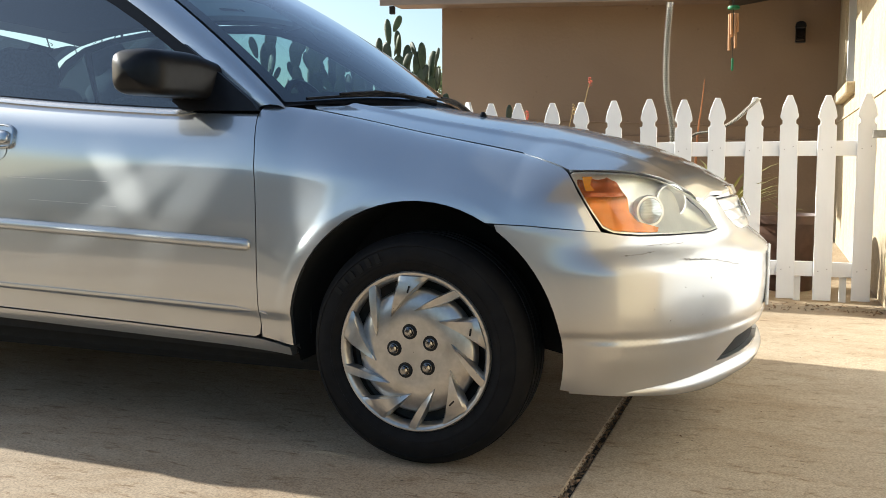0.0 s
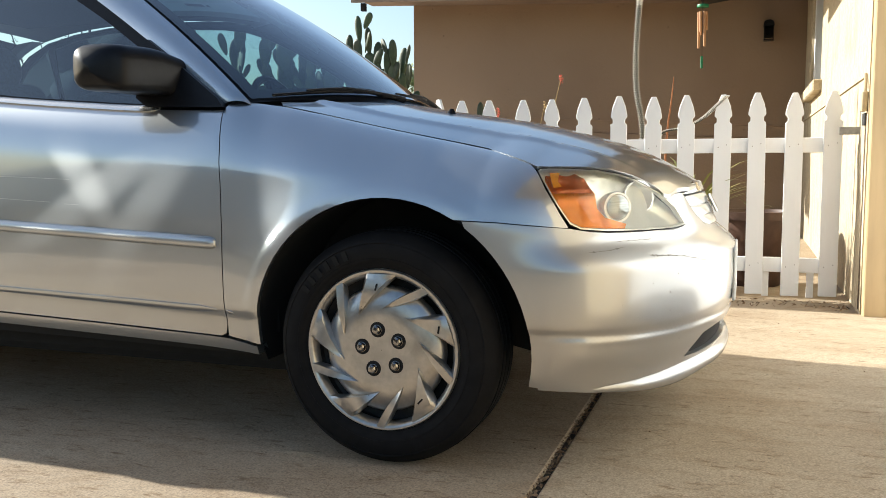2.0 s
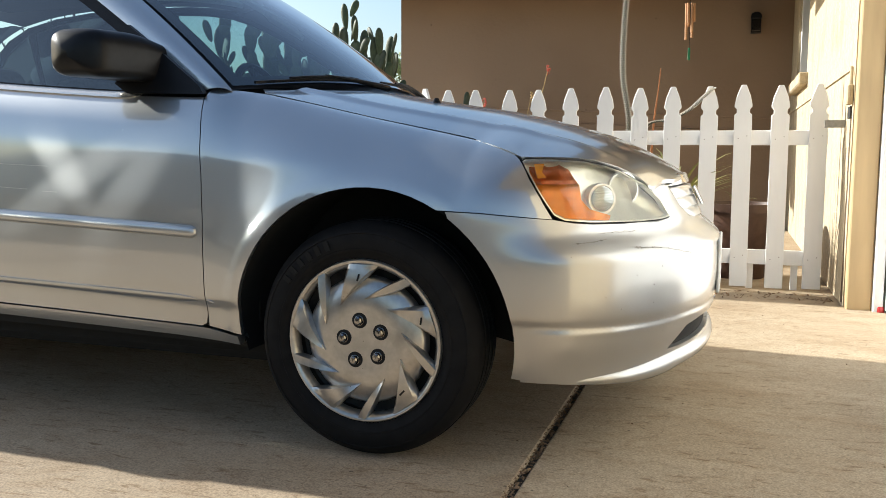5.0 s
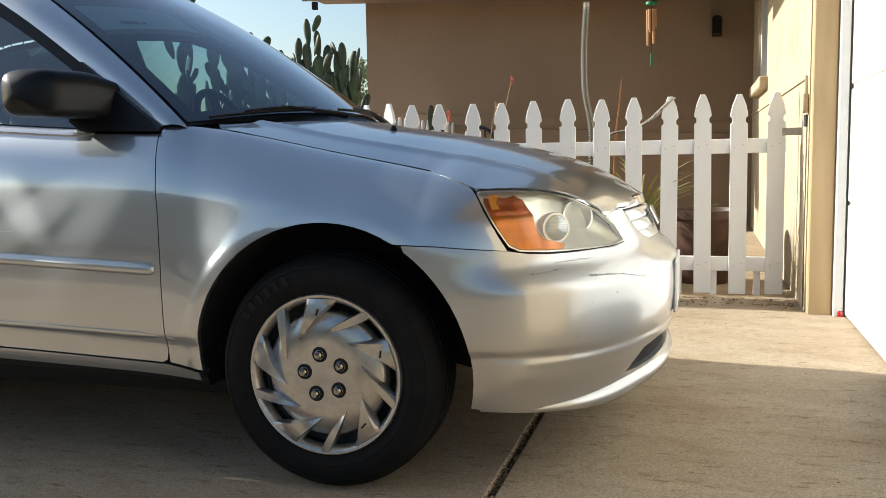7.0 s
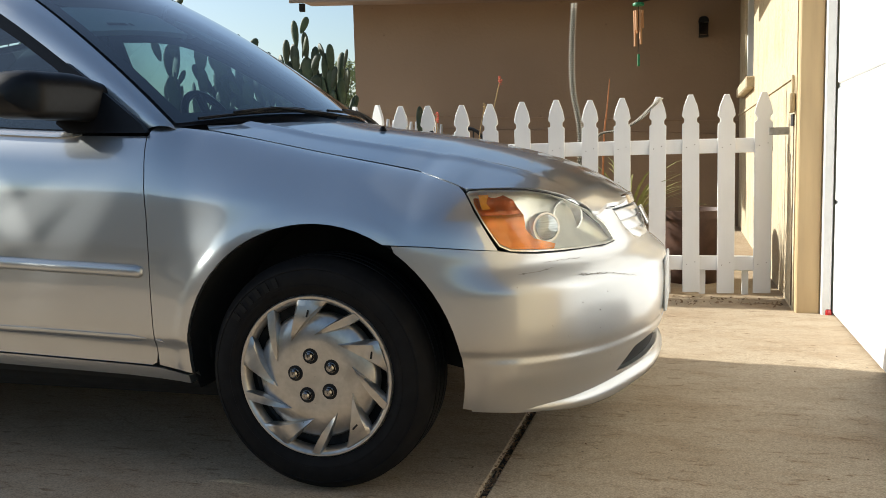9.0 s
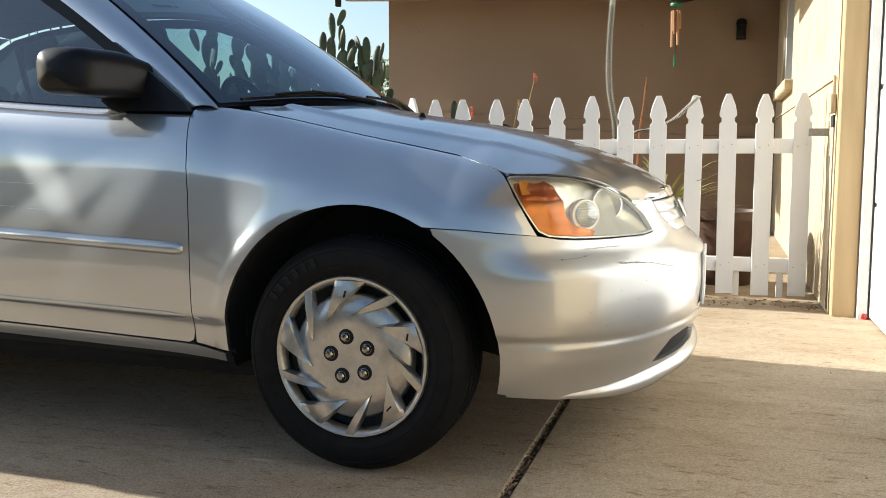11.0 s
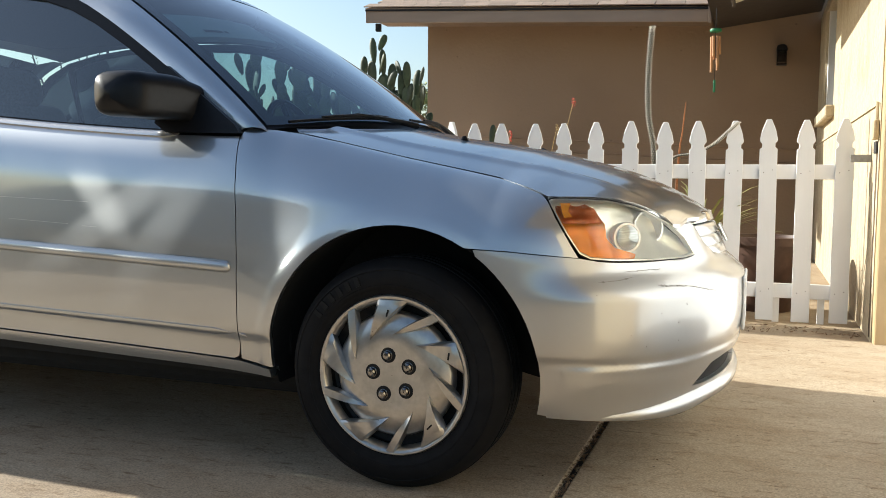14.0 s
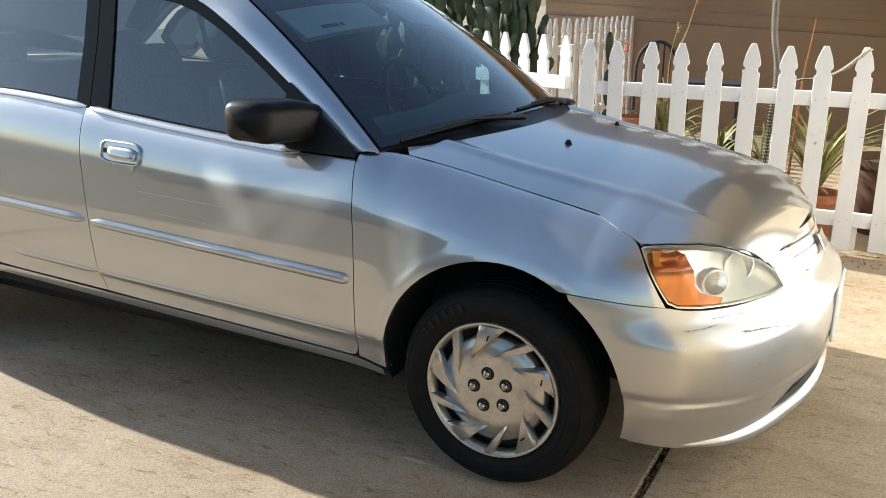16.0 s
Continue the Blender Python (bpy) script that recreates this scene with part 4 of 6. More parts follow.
# headlamps
LAMP = [(0.371, 0.742), (0.397, 0.706), (0.427, 0.661), (0.459, 0.615), (0.483, 0.6025), (0.535, 0.5965), (0.62, 0.593), (0.68, 0.592), (0.700, 0.597), (0.692, 0.610),
        (0.671, 0.646), (0.634, 0.686), (0.58, 0.720), (0.546, 0.7335), (0.50, 0.744), (0.44, 0.748), (0.395, 0.749), (0.378, 0.748)]
for right in (True, False):
    lamp = thing("headlamp", "clear headlamp with an amber turn signal", "headlamp")
    lamp.parent = car
    del lamp["category"]
    on_skin = [(a_of(x, z), z) for x, z in refine(LAMP, 0.02)]
    uv = shrink(on_skin, 0.003)

    def skin(a, z, inset=0.0, right=right):
        return body(a, z, inset, right)

    sheet("lens", uv, lambda a, z: skin(a, z, 0.002), M_LENS, lamp, 0.02, (), lambda a, z: skin(a, z, 0.016), "clear yellowed plastic lens").visible_shadow = False
    rim = on_skin
    rim_in = shrink(on_skin, 0.003)
    sheet("seal", rim, lambda a, z: skin(a, z, 0.006), M_BLACK, lamp, 0.02, [rim_in], None, "black lamp seal")
    sheet("bowl", uv, lambda a, z: skin(a, z, 0.014 + 0.018 * min(1.0, 16 * min(abs(z - 0.595), abs(z - 0.748)))), M_BOWL, lamp, 0.02, (), None, "bright reflector bowl")
    edge_in = shrink(on_skin, 0.0065)
    sheet("lens_rim", rim_in, lambda a, z: skin(a, z, 0.003), M_BOWL, lamp, 0.02, [edge_in], lambda a, z: skin(a, z, 0.02), "cream moulded lens rim")
    amber = [(0.386, 0.737), (0.400, 0.713), (0.430, 0.668), (0.463, 0.622), (0.486, 0.6095), (0.535, 0.604), (0.577, 0.6015), (0.58, 0.612), (0.535, 0.629), (0.515, 0.652), (0.509, 0.685),
             (0.482, 0.721), (0.447, 0.740), (0.41, 0.743)]

    def facet(a, z, deep=0.0):
        step_ = 0.007 * smooth((z - 0.684) / 0.004) + 0.004 * abs(math.sin((z - 0.6) * 130)) * (1 if z > 0.684 else 0.3) + 0.003 * abs(math.sin(a * 55))
        return skin(a, z, 0.011 + step_ + deep)

    upper_amber = [(0.389, 0.735), (0.400, 0.716), (0.420, 0.687), (0.507, 0.687), (0.482, 0.720), (0.447, 0.738), (0.41, 0.741)]
    sheet("signal_facets", [(a_of(x, z), z) for x, z in refine(upper_amber, 0.02)], lambda a, z: facet(a, z, -0.0035), M_AMBERDARK, lamp, 0.012, (), None,
          "dark amber facets above the signal reflector", 25, grid_step=0.006)
    sheet("turn_signal", [(a_of(x, z), z) for x, z in refine(amber, 0.02)], facet, M_AMBER, lamp, 0.012, (), lambda a, z: facet(a, z, 0.03), "amber turn signal reflector", 25, grid_step=0.006)
    bulb = [(0.402, 0.735), (0.424, 0.735), (0.424, 0.716), (0.436, 0.703), (0.418, 0.701), (0.412, 0.712)]
    sheet("signal_bulb", [(a_of(x, z), z) for x, z in bulb], lambda a, z: skin(a, z, 0.009), M_GLOW, lamp, 0.01, (), lambda a, z: skin(a, z, 0.02), "bright amber bulb prism")
    c = skin(a_of(0.556, 0.652), 0.652, 0.013)
    out = Vector((0.6, -0.78 if right else 0.78, 0.05))
    turn = out.to_track_quat("Y", "Z").to_matrix().to_4x4()
    bm = lathe_bm([(0.037, -0.02), (0.0385, 0.0), (0.0365, 0.006), (0.032, 0.006), (0.031, 0.0), (0.02, 0.004), (0.001, 0.007)], 32, "y")
    bmesh.ops.recalc_face_normals(bm, faces=bm.faces[:])
    bm.transform(Matrix.Translation(c) @ turn)
    c2 = skin(a_of(0.605, 0.672), 0.672, 0.03)
    b2 = lathe_bm([(0.048, 0.0), (0.05, 0.008), (0.045, 0.008), (0.043, 0.0), (0.03, -0.02), (0.012, -0.03), (0.001, -0.03)], 32, "y")
    bmesh.ops.recalc_face_normals(b2, faces=b2.faces[:])
    b2.transform(Matrix.Translation(c2) @ Vector((0.8, -0.6 if right else 0.6, 0.1)).to_track_quat("Y", "Z").to_matrix().to_4x4() @ Matrix.Diagonal((1.05, 1, 0.85, 1)))
    part("high_beam", b2, M_PROJ, lamp, "chrome high-beam bowl", True)
    b3 = lathe_bm([(0.0305, 0.0075), (0.02, 0.011), (0.001, 0.0135)], 28, "y")
    bmesh.ops.recalc_face_normals(b3, faces=b3.faces[:])
    b3.transform(Matrix.Translation(c) @ turn)
    part("projector_lens", b3, M_LAMPGLASS, lamp, "grey glass projector lens", True)
    part("projector", bm, M_PROJ, lamp, "round chrome low-beam ring", True)

# windscreen, roof, pillars
def ws_place(u, v, inset=0.0):
    w = u * (0.745 + (0.565 - 0.745) * v)
    xb, xt = -0.245 - 0.165 * u * u, -0.945 - 0.11 * u * u
    zb, zt = 0.965 - 0.04 * u * u, 1.425 - 0.05 * abs(u) ** 2.5
    bulge = 0.022 * 4 * v * (1 - v) * (1 - 0.3 * u * u)
    return Vector((xb + (xt - xb) * v + bulge * 0.5 - inset * 0.5, YC - w, zb + (zt - zb) * v + bulge - inset))


def uv_box(u0, u1, v0, v1):
    return [(u0, v0), (u1, v0), (u1, v1), (u0, v1)]


windscreen = sheet("windscreen", uv_box(-0.985, 0.985, 0.012, 0.985), ws_place, M_GLASS, car, 0.06, (), None, "blue-tinted windscreen with water spots")
windscreen.visible_shadow = False
sheet("windscreen_seal", uv_box(-1.0, 1.0, 0.0, 1.0), lambda u, v: ws_place(u, v, 0.004), M_BLACK, car, 0.06, [uv_box(-0.925, 0.925, 0.065, 0.955)], None, "black windscreen seal")
door_top = [(-0.485, 0.765, 0.925), (-0.60, 0.742, 1.003), (-0.75, 0.714, 1.105), (-0.881, 0.688, 1.19), (-1.0, 0.665, 1.262), (-1.12, 0.641, 1.325), (-1.22, 0.625, 1.362),
            (-1.33, 0.617, 1.383), (-1.45, 0.613, 1.394), (-1.6, 0.612, 1.400), (-1.8, 0.612, 1.402), (-2.0, 0.613, 1.396), (-2.2, 0.617, 1.378), (-2.38, 0.625, 1.345),
            (-2.52, 0.64, 1.29), (-2.66, 0.665, 1.20), (-2.80, 0.69, 1.11), (-2.9, 0.71, 1.045)]


def catmull(pts, t):
    n = len(pts) - 1
    i = min(int(t * n), n - 1)
    f = t * n - i
    p = [Vector(pts[min(max(i + k, 0), n)]) for k in (-1, 0, 1, 2)]
    return 0.5 * ((2 * p[1]) + (p[2] - p[0]) * f + (2 * p[0] - 5 * p[1] + 4 * p[2] - p[3]) * f * f + (3 * p[1] - p[0] - 3 * p[2] + p[3]) * f ** 3)


def loft(name, rows, mat, parent, label="", angle=50):
    bm = bmesh.new()
    rings = [[bm.verts.new(p) for p in r] for r in rows]
    for a, b in zip(rings, rings[1:]):
        for k in range(len(a) - 1):
            bm.faces.new((a[k], a[k + 1], b[k + 1], b[k]))
    bmesh.ops.remove_doubles(bm, verts=bm.verts[:], dist=1e-5)
    bmesh.ops.recalc_face_normals(bm, faces=bm.faces[:])
    return part(name, bm, mat, parent, label, True, angle)


for right in (True, False):
    def side(x, w, z, right=right):
        return Vector((x, YC - w if right else YC + w, z))

    rows = []
    for k in range(-1, 15):
        t = max(k, 0) / 14
        e = ws_place(1.0, t) + (Vector((0.006, 0, -0.010)) if k < 0 else Vector())
        d = catmull(door_top[:7], t) + (Vector((0.008, 0, -0.008)) if k < 0 else Vector())
        a, b = side(e.x, YC - e.y, e.z), side(*d)
        bulge = 1 - smooth((t - 0.7) / 0.3)
        m = (a + b) / 2 + Vector((0.004, -0.012 if right else 0.012, 0.010)) * bulge
        q1, q2 = a.lerp(m, 0.5) + Vector((0.002, 0, 0.003)) * bulge, m.lerp(b, 0.5) + Vector((0, -0.004 if right else 0.004, 0.002)) * bulge
        inner = a + Vector((-0.01, 0.02 if right else -0.02, -0.02))
        rows.append([inner, a, q1, m, q2, b, b + Vector((-0.006, 0.02 if right else -0.02, -0.004))])
    loft("a_pillar", rows, M_PAINT, car, "silver windscreen pillar")
    inward = Vector((-0.006, 0.014 if right else -0.014, -0.012))
    loft("pillar_trim", [[r[1] + inward, r[3] + inward * 1.6, r[5] + inward] for r in rows[1:]], M_DASH, car, "dark grey inner pillar trim")
# roof panel over both sides
roof_z = Curve((0, 1.442), (0.15, 1.470), (0.35, 1.497), (0.6, 1.495), (0.85, 1.45), (1.0, 1.40))
rows = []
for k in range(25):
    t = k / 24
    d = catmull(door_top[6:14], t)
    if k == 0:
        d = Vector(door_top[6])
    row = []
    xm = -0.97 - 1.65 * t
    zmid = roof_z(t)
    n = 24
    for j in range(n + 1):
        s_ = -1 + 2 * j / n
        e = abs(s_)
        w = s_ * d.y
        zz = d.z + (zmid - d.z) * (1 - e ** 3.2)
        xx = xm + (d.x - xm) * e ** 2
        row.append(Vector((xx, YC - w, zz)))
    rows.append(row)
ws_top = [ws_place(-1 + 2 * j / 24, 1.0) + Vector((0.0, 0, 0.001)) for j in range(25)][::-1]
rows = [[Vector((p.x, YC + (YC - p.y), p.z)) for p in ws_top]] + rows
loft("roof", rows, M_PAINT, car, "silver roof panel")


# rear window, boot lid and tail
def rw_place(u, v):
    w = u * (0.68 + (0.60 - 0.68) * v)
    xb, xt = -3.02 + 0.08 * u * u, -2.62 + 0.10 * u * u
    zb, zt = 1.075 - 0.02 * u * u, 1.39 - 0.05 * u * u
    return Vector((xb + (xt - xb) * v, YC - w, zb + (zt - zb) * v + 0.015 * 4 * v * (1 - v)))


sheet("rear_window", uv_box(-1, 1, 0, 1), rw_place, glass("rear_glass", (0.26, 0.33, 0.34), 1.2), car, 0.08, (), None, "tinted rear window")
for right in (True, False):
    rows = []
    for k in range(13):
        t = k / 12
        d = catmull(door_top[13:], t)
        e = rw_place(1.0, 1 - t)
        a, b = Vector((d.x, YC - d.y if right else YC + d.y, d.z)), Vector((e.x, e.y if right else 2 * YC - e.y, e.z))
        m = (a + b) / 2 + Vector((0, -0.012 if right else 0.012, 0.012))
        rows.append([a, m, b])
    loft("c_pillar", rows, M_PAINT, car, "silver rear pillar")
sheet("boot_lid", [(-3.0, -0.66), (-3.42, -0.6), (-3.47, 0), (-3.42, 0.6), (-3.0, 0.66), (-2.98, 0)], lambda x, w: Vector((x, YC - w, 1.072 - 0.05 * ((x + 3.0) / -0.47) ** 2 - 0.03 * (w / 0.66) ** 2)),
      M_PAINT, car, 0.06, (), lambda x, w: Vector((x, YC - w, 0.98)), "silver boot lid")
rows = []
for z in np.linspace(0.33, 1.0, 10):
    rows.append([Vector((-3.44 - 0.09 * (1 - (s_ ** 2)) + 0.05 * max(0, z - 0.62), YC - s_ * (side_w(-3.45, z)), z)) for s_ in np.linspace(-1, 1, 15)])
loft("rear_bumper", rows, M_PAINT, car, "silver tail and rear bumper")
for s_ in (-1, 1):
    part("tail_lamp", box_bm(-3.52, -3.44, YC + s_ * 0.6 - 0.12, YC + s_ * 0.6 + 0.12, 0.78, 0.93, 0.02, 2), M_RED, car, "red tail lamp")

# side windows: black frames, glass, centre pillar
def window_w(x, z):
    """Half width of the side glass."""
    b = belt(x)
    return 0.768 - (z - b) / (1.39 - 0.95) * 0.148


def window_ring(pts, name, mat, right, inset, parent, holes=(), label="", depth=0.012):
    def place(x, z, extra=0.0):
        w = window_w(x, z) - inset - extra
        return Vector((x, YC - w if right else YC + w, z))
    return sheet(name, pts, place, mat, parent, 0.05, holes, (lambda x, z: place(x, z, depth)) if depth else None, label)


frame_f = [(x, z) for x, w, z in door_top[:9]] + [(-1.60, 1.398), (-1.575, 1.2), (-1.562, 0.99)] + [(x, belt(x) + 0.004) for x in (-1.375, -1.1, -0.8, -0.62)]
glass_f = [(-0.64, 0.962), (-0.70, 1.030), (-0.80, 1.098), (-0.92, 1.175), (-1.05, 1.25), (-1.16, 1.303), (-1.26, 1.335), (-1.37, 1.352), (-1.53, 1.362), (-1.512, 1.25), (-1.492, 1.1),
           (-1.478, 0.985)] + [(x, belt(x) + 0.014) for x in (-1.375, -1.1, -0.8, -0.66)]
frame_r = [(-1.604, 1.398), (-1.8, 1.40), (-2.0, 1.394), (-2.2, 1.376), (-2.38, 1.343), (-2.52, 1.288), (-2.63, 1.215), (-2.70, 1.15), (-2.66, 1.04)] + \
    [(x, belt(x) + 0.004) for x in (-2.5, -2.2, -1.9, -1.566)] + [(-1.579, 1.2)]
glass_r = [(-1.66, 1.368), (-1.8, 1.371), (-2.0, 1.366), (-2.2, 1.347), (-2.35, 1.312), (-2.37, 1.2), (-2.38, belt(-2.38) + 0.014)] + [(x, belt(x) + 0.014) for x in (-2.2, -1.9, -1.63)] + [(-1.64, 1.2)]
quarter = [(-2.395, 1.305), (-2.52, 1.243), (-2.635, 1.15), (-2.61, 1.055), (-2.405, belt(-2.405) + 0.014)]
for i, right in enumerate((True, False)):
    window_ring(frame_f, "window_frame", M_BLACK, right, 0.0, front_door[i], [glass_f], "black window frame and centre pillar trim")
    window_ring(shrink(glass_f, -0.004), "window_glass", M_SIDE, right, 0.008, front_door[i], (), "tinted side glass", 0)
    window_ring(frame_r, "window_frame", M_BLACK, right, 0.0, rear_door[i], [glass_r, quarter], "black window frame")
    window_ring(shrink(glass_r, -0.004), "window_glass", M_SIDE, right, 0.008, rear_door[i], (), "tinted side glass", 0)
    window_ring(shrink(quarter, -0.004), "quarter_glass", M_SIDE, right, 0.008, rear_door[i], (), "tinted quarter glass", 0)

# door mirrors
for i, right in enumerate((True, False)):
    s_ = -1 if right else 1
    bm = bmesh.new()
    rings = []
    for k in range(27):
        q = k / 26
        cap = math.sqrt(max(0.0, 1 - max(0.0, (q - 0.8) / 0.2) ** 2.6))
        cx, cz = -0.650 - 0.100 * q, 0.993 + 0.016 * smooth(q / 0.6)
        hx, hz = (0.066 + 0.014 * q) * (0.12 + 0.88 * cap), (0.046 + 0.015 * smooth(q / 0.5)) * (0.12 + 0.88 * cap)
        y = 0.165 - 0.29 * q
        y = y if right else 2 * YC - y
        ring = []
        for j in range(28):
            g = 2 * math.pi * j / 28
            c_, n_ = math.cos(g), math.sin(g)
            ring.append(bm.verts.new((cx + hx * math.copysign(abs(c_) ** 0.42, c_), y, cz + hz * math.copysign(abs(n_) ** 0.5, n_) - 0.012 * (c_ > 0) * c_)))
        rings.append(ring)
    for a, b in zip(rings, rings[1:]):
        for j in range(28):
            bm.faces.new((a[j], a[(j + 1) % 28], b[(j + 1) % 28], b[j]))
    bm.faces.new(rings[0]), bm.faces.new(rings[-1])
    bmesh.ops.recalc_face_normals(bm, faces=bm.faces[:])
    mirror = part("door_mirror", bm, M_BLACK, front_door[i], "black door mirror housing", True, 50)
    sail = [(-0.462, 0.908), (-0.483, 0.932), (-0.60, 1.013), (-0.738, 1.104), (-0.742, 0.94), (-0.70, 0.914)]
    window_ring(sail, "mirror_sail", M_BLACK, right, -0.026, front_door[i], (), "black mirror sail", 0.03)
    y0, y1 = window_w(-0.742, 0.96) + 0.008, window_w(-0.742, 1.095) + 0.008
    part("window_channel", tube_bm([(-0.742, YC + s_ * y0, 0.96), (-0.742, YC + s_ * y1, 1.095)], 0.004, 8), M_BELT, front_door[i], "pale window channel", True)

# door handles
for doors, xh, zh in ((front_door, -1.365, 0.853), (rear_door, -2.24, 0.905)):
    for i, right in enumerate((True, False)):
        def rounded(w, h, cx, cz, n=28, e=0.45):
            out_ = []
            for k in range(n):
                g = 2 * math.pi * k / n
                c_, n_ = math.cos(g), math.sin(g)
                out_.append((cx + w * math.copysign(abs(c_) ** e, c_), cz + h * math.copysign(abs(n_) ** e, n_) + 0.07 * (xh - cx - w * c_)))
            return out_

        cup = rounded(0.052, 0.04, xh + 0.012, zh - 0.032, 28, 0.9)
        sheet("handle_cup", [(x, z_to_v(x, z)) for x, z in cup], lambda a, v: body(a, v_to_z(a, v), -0.0015, right), M_MOULD, doors[i], 0.02, label="silver finger cup")
        bm = bmesh.new()
        rings = []
        for w, h, o in ((0.09, 0.037, 0.0), (0.09, 0.037, -0.008), (0.086, 0.033, -0.010), (0.084, 0.031, -0.006), (0.083, 0.030, -0.003)):
            rings.append([bm.verts.new(body(x, z, o, right)) for x, z in rounded(w, h, xh, zh)])
        for p_, q_ in zip(rings, rings[1:]):
            for k in range(28):
                bm.faces.new((p_[k], p_[(k + 1) % 28], q_[(k + 1) % 28], q_[k]))
        bm.faces.new(rings[-1])
        bmesh.ops.recalc_face_normals(bm, faces=bm.faces[:])
        handle = part("door_handle", bm, M_PAINT, doors[i], "silver pull handle with a lock", True, 50)
        bm = bmesh.new()
        rings = []
        for w, h, o in ((0.062, 0.02, -0.002), (0.062, 0.02, -0.013), (0.058, 0.016, -0.017), (0.04, 0.008, -0.0185)):
            rings.append([bm.verts.new(body(x, z, o, right)) for x, z in rounded(w, h, xh + 0.012, zh - 0.001, 28, 0.55)])
        for p_, q_ in zip(rings, rings[1:]):
            for k in range(28):
                bm.faces.new((p_[k], p_[(k + 1) % 28], q_[(k + 1) % 28], q_[k]))
        bm.faces.new(rings[-1])
        bmesh.ops.recalc_face_normals(bm, faces=bm.faces[:])
        part("pull", bm, M_PAINT, handle, "", True, 50)
        lock = [(xh - 0.067 + 0.0085 * math.cos(g), zh + 0.004 + 0.0085 * math.sin(g)) for g in np.linspace(0, 2 * math.pi, 15)[:-1]]
        sheet("lock", [(x, z_to_v(x, z)) for x, z in lock], lambda a, v: body(a, v_to_z(a, v), -0.008, right), M_STEEL, handle, 0.01, label="dark key lock")

# inner shell, arches, floor
for right in (True, False):
    ring = [(-3.4, 0.28), (REAR[0] - REAR[2] - 0.01, 0.28)] + arc(REAR, REAR[2] + 0.012, 180, 0, 16) + [(-2.2, 0.27), (-0.36, 0.25)] + arc(ARCH, ARCH[2] + 0.012, 190, -5, 20) + \
        [(0.40, 0.3), (0.44, 0.52), (0.40, 0.56), (0.33, 0.66), (0.2, 0.72)] + [(x, zs(x) - 0.03) for x in (0.1, -0.1, -0.335, -0.45)] + \
        [(x, belt(x) - 0.005) for x in (-0.6, -1.0, -1.57, -2.0, -2.5, -3.0)] + [(-3.4, 0.95)]
    sheet("inner_shell", [(a_of(x, z), z_to_v(a_of(x, z), z)) for x, z in ring], lambda a, v: body(a, v_to_z(a, v), 0.028, right), M_LINER, car, 0.08, grid_step=0.08)
    for cx, cz, r in (ARCH, REAR):
        rows = []
        for k in range(25):
            t = radians(-12 + 204 * k / 24)
            row = []
            for d, q in ((0.012, r), (0.03, r + 0.012), (0.16, r + 0.02), (0.32, r + 0.02), (0.33, 0.02)):
                x, z = cx + q * math.cos(t), cz + q * math.sin(t)
                edge = body(a_of(x, max(z, 0.2)), max(z, 0.2), 0, True)
                w = (YC - edge.y) - d if d < 0.1 else 0.835 - d
                row.append(Vector((x, YC - w if right else YC + w, z)))
            rows.append(row)
        loft("arch_liner", rows, M_LINER, car, "black wheel arch liner")
part("underbody", box_bm(-3.35, -0.1, YC - 0.66, YC + 0.66, 0.175, 0.27, 0.03), M_LINER, car, "dark underbody")
part("splash_shield", box_bm(0.4, 0.66, YC - 0.42, YC + 0.42, 0.21, 0.26, 0.02), M_LINER, car, "black splash shield")
part("firewall", box_bm(-0.42, -0.36, YC - 0.70, YC + 0.70, 0.3, 0.90), M_LINER, car)

# wheels
TYRE_R = 0.2925


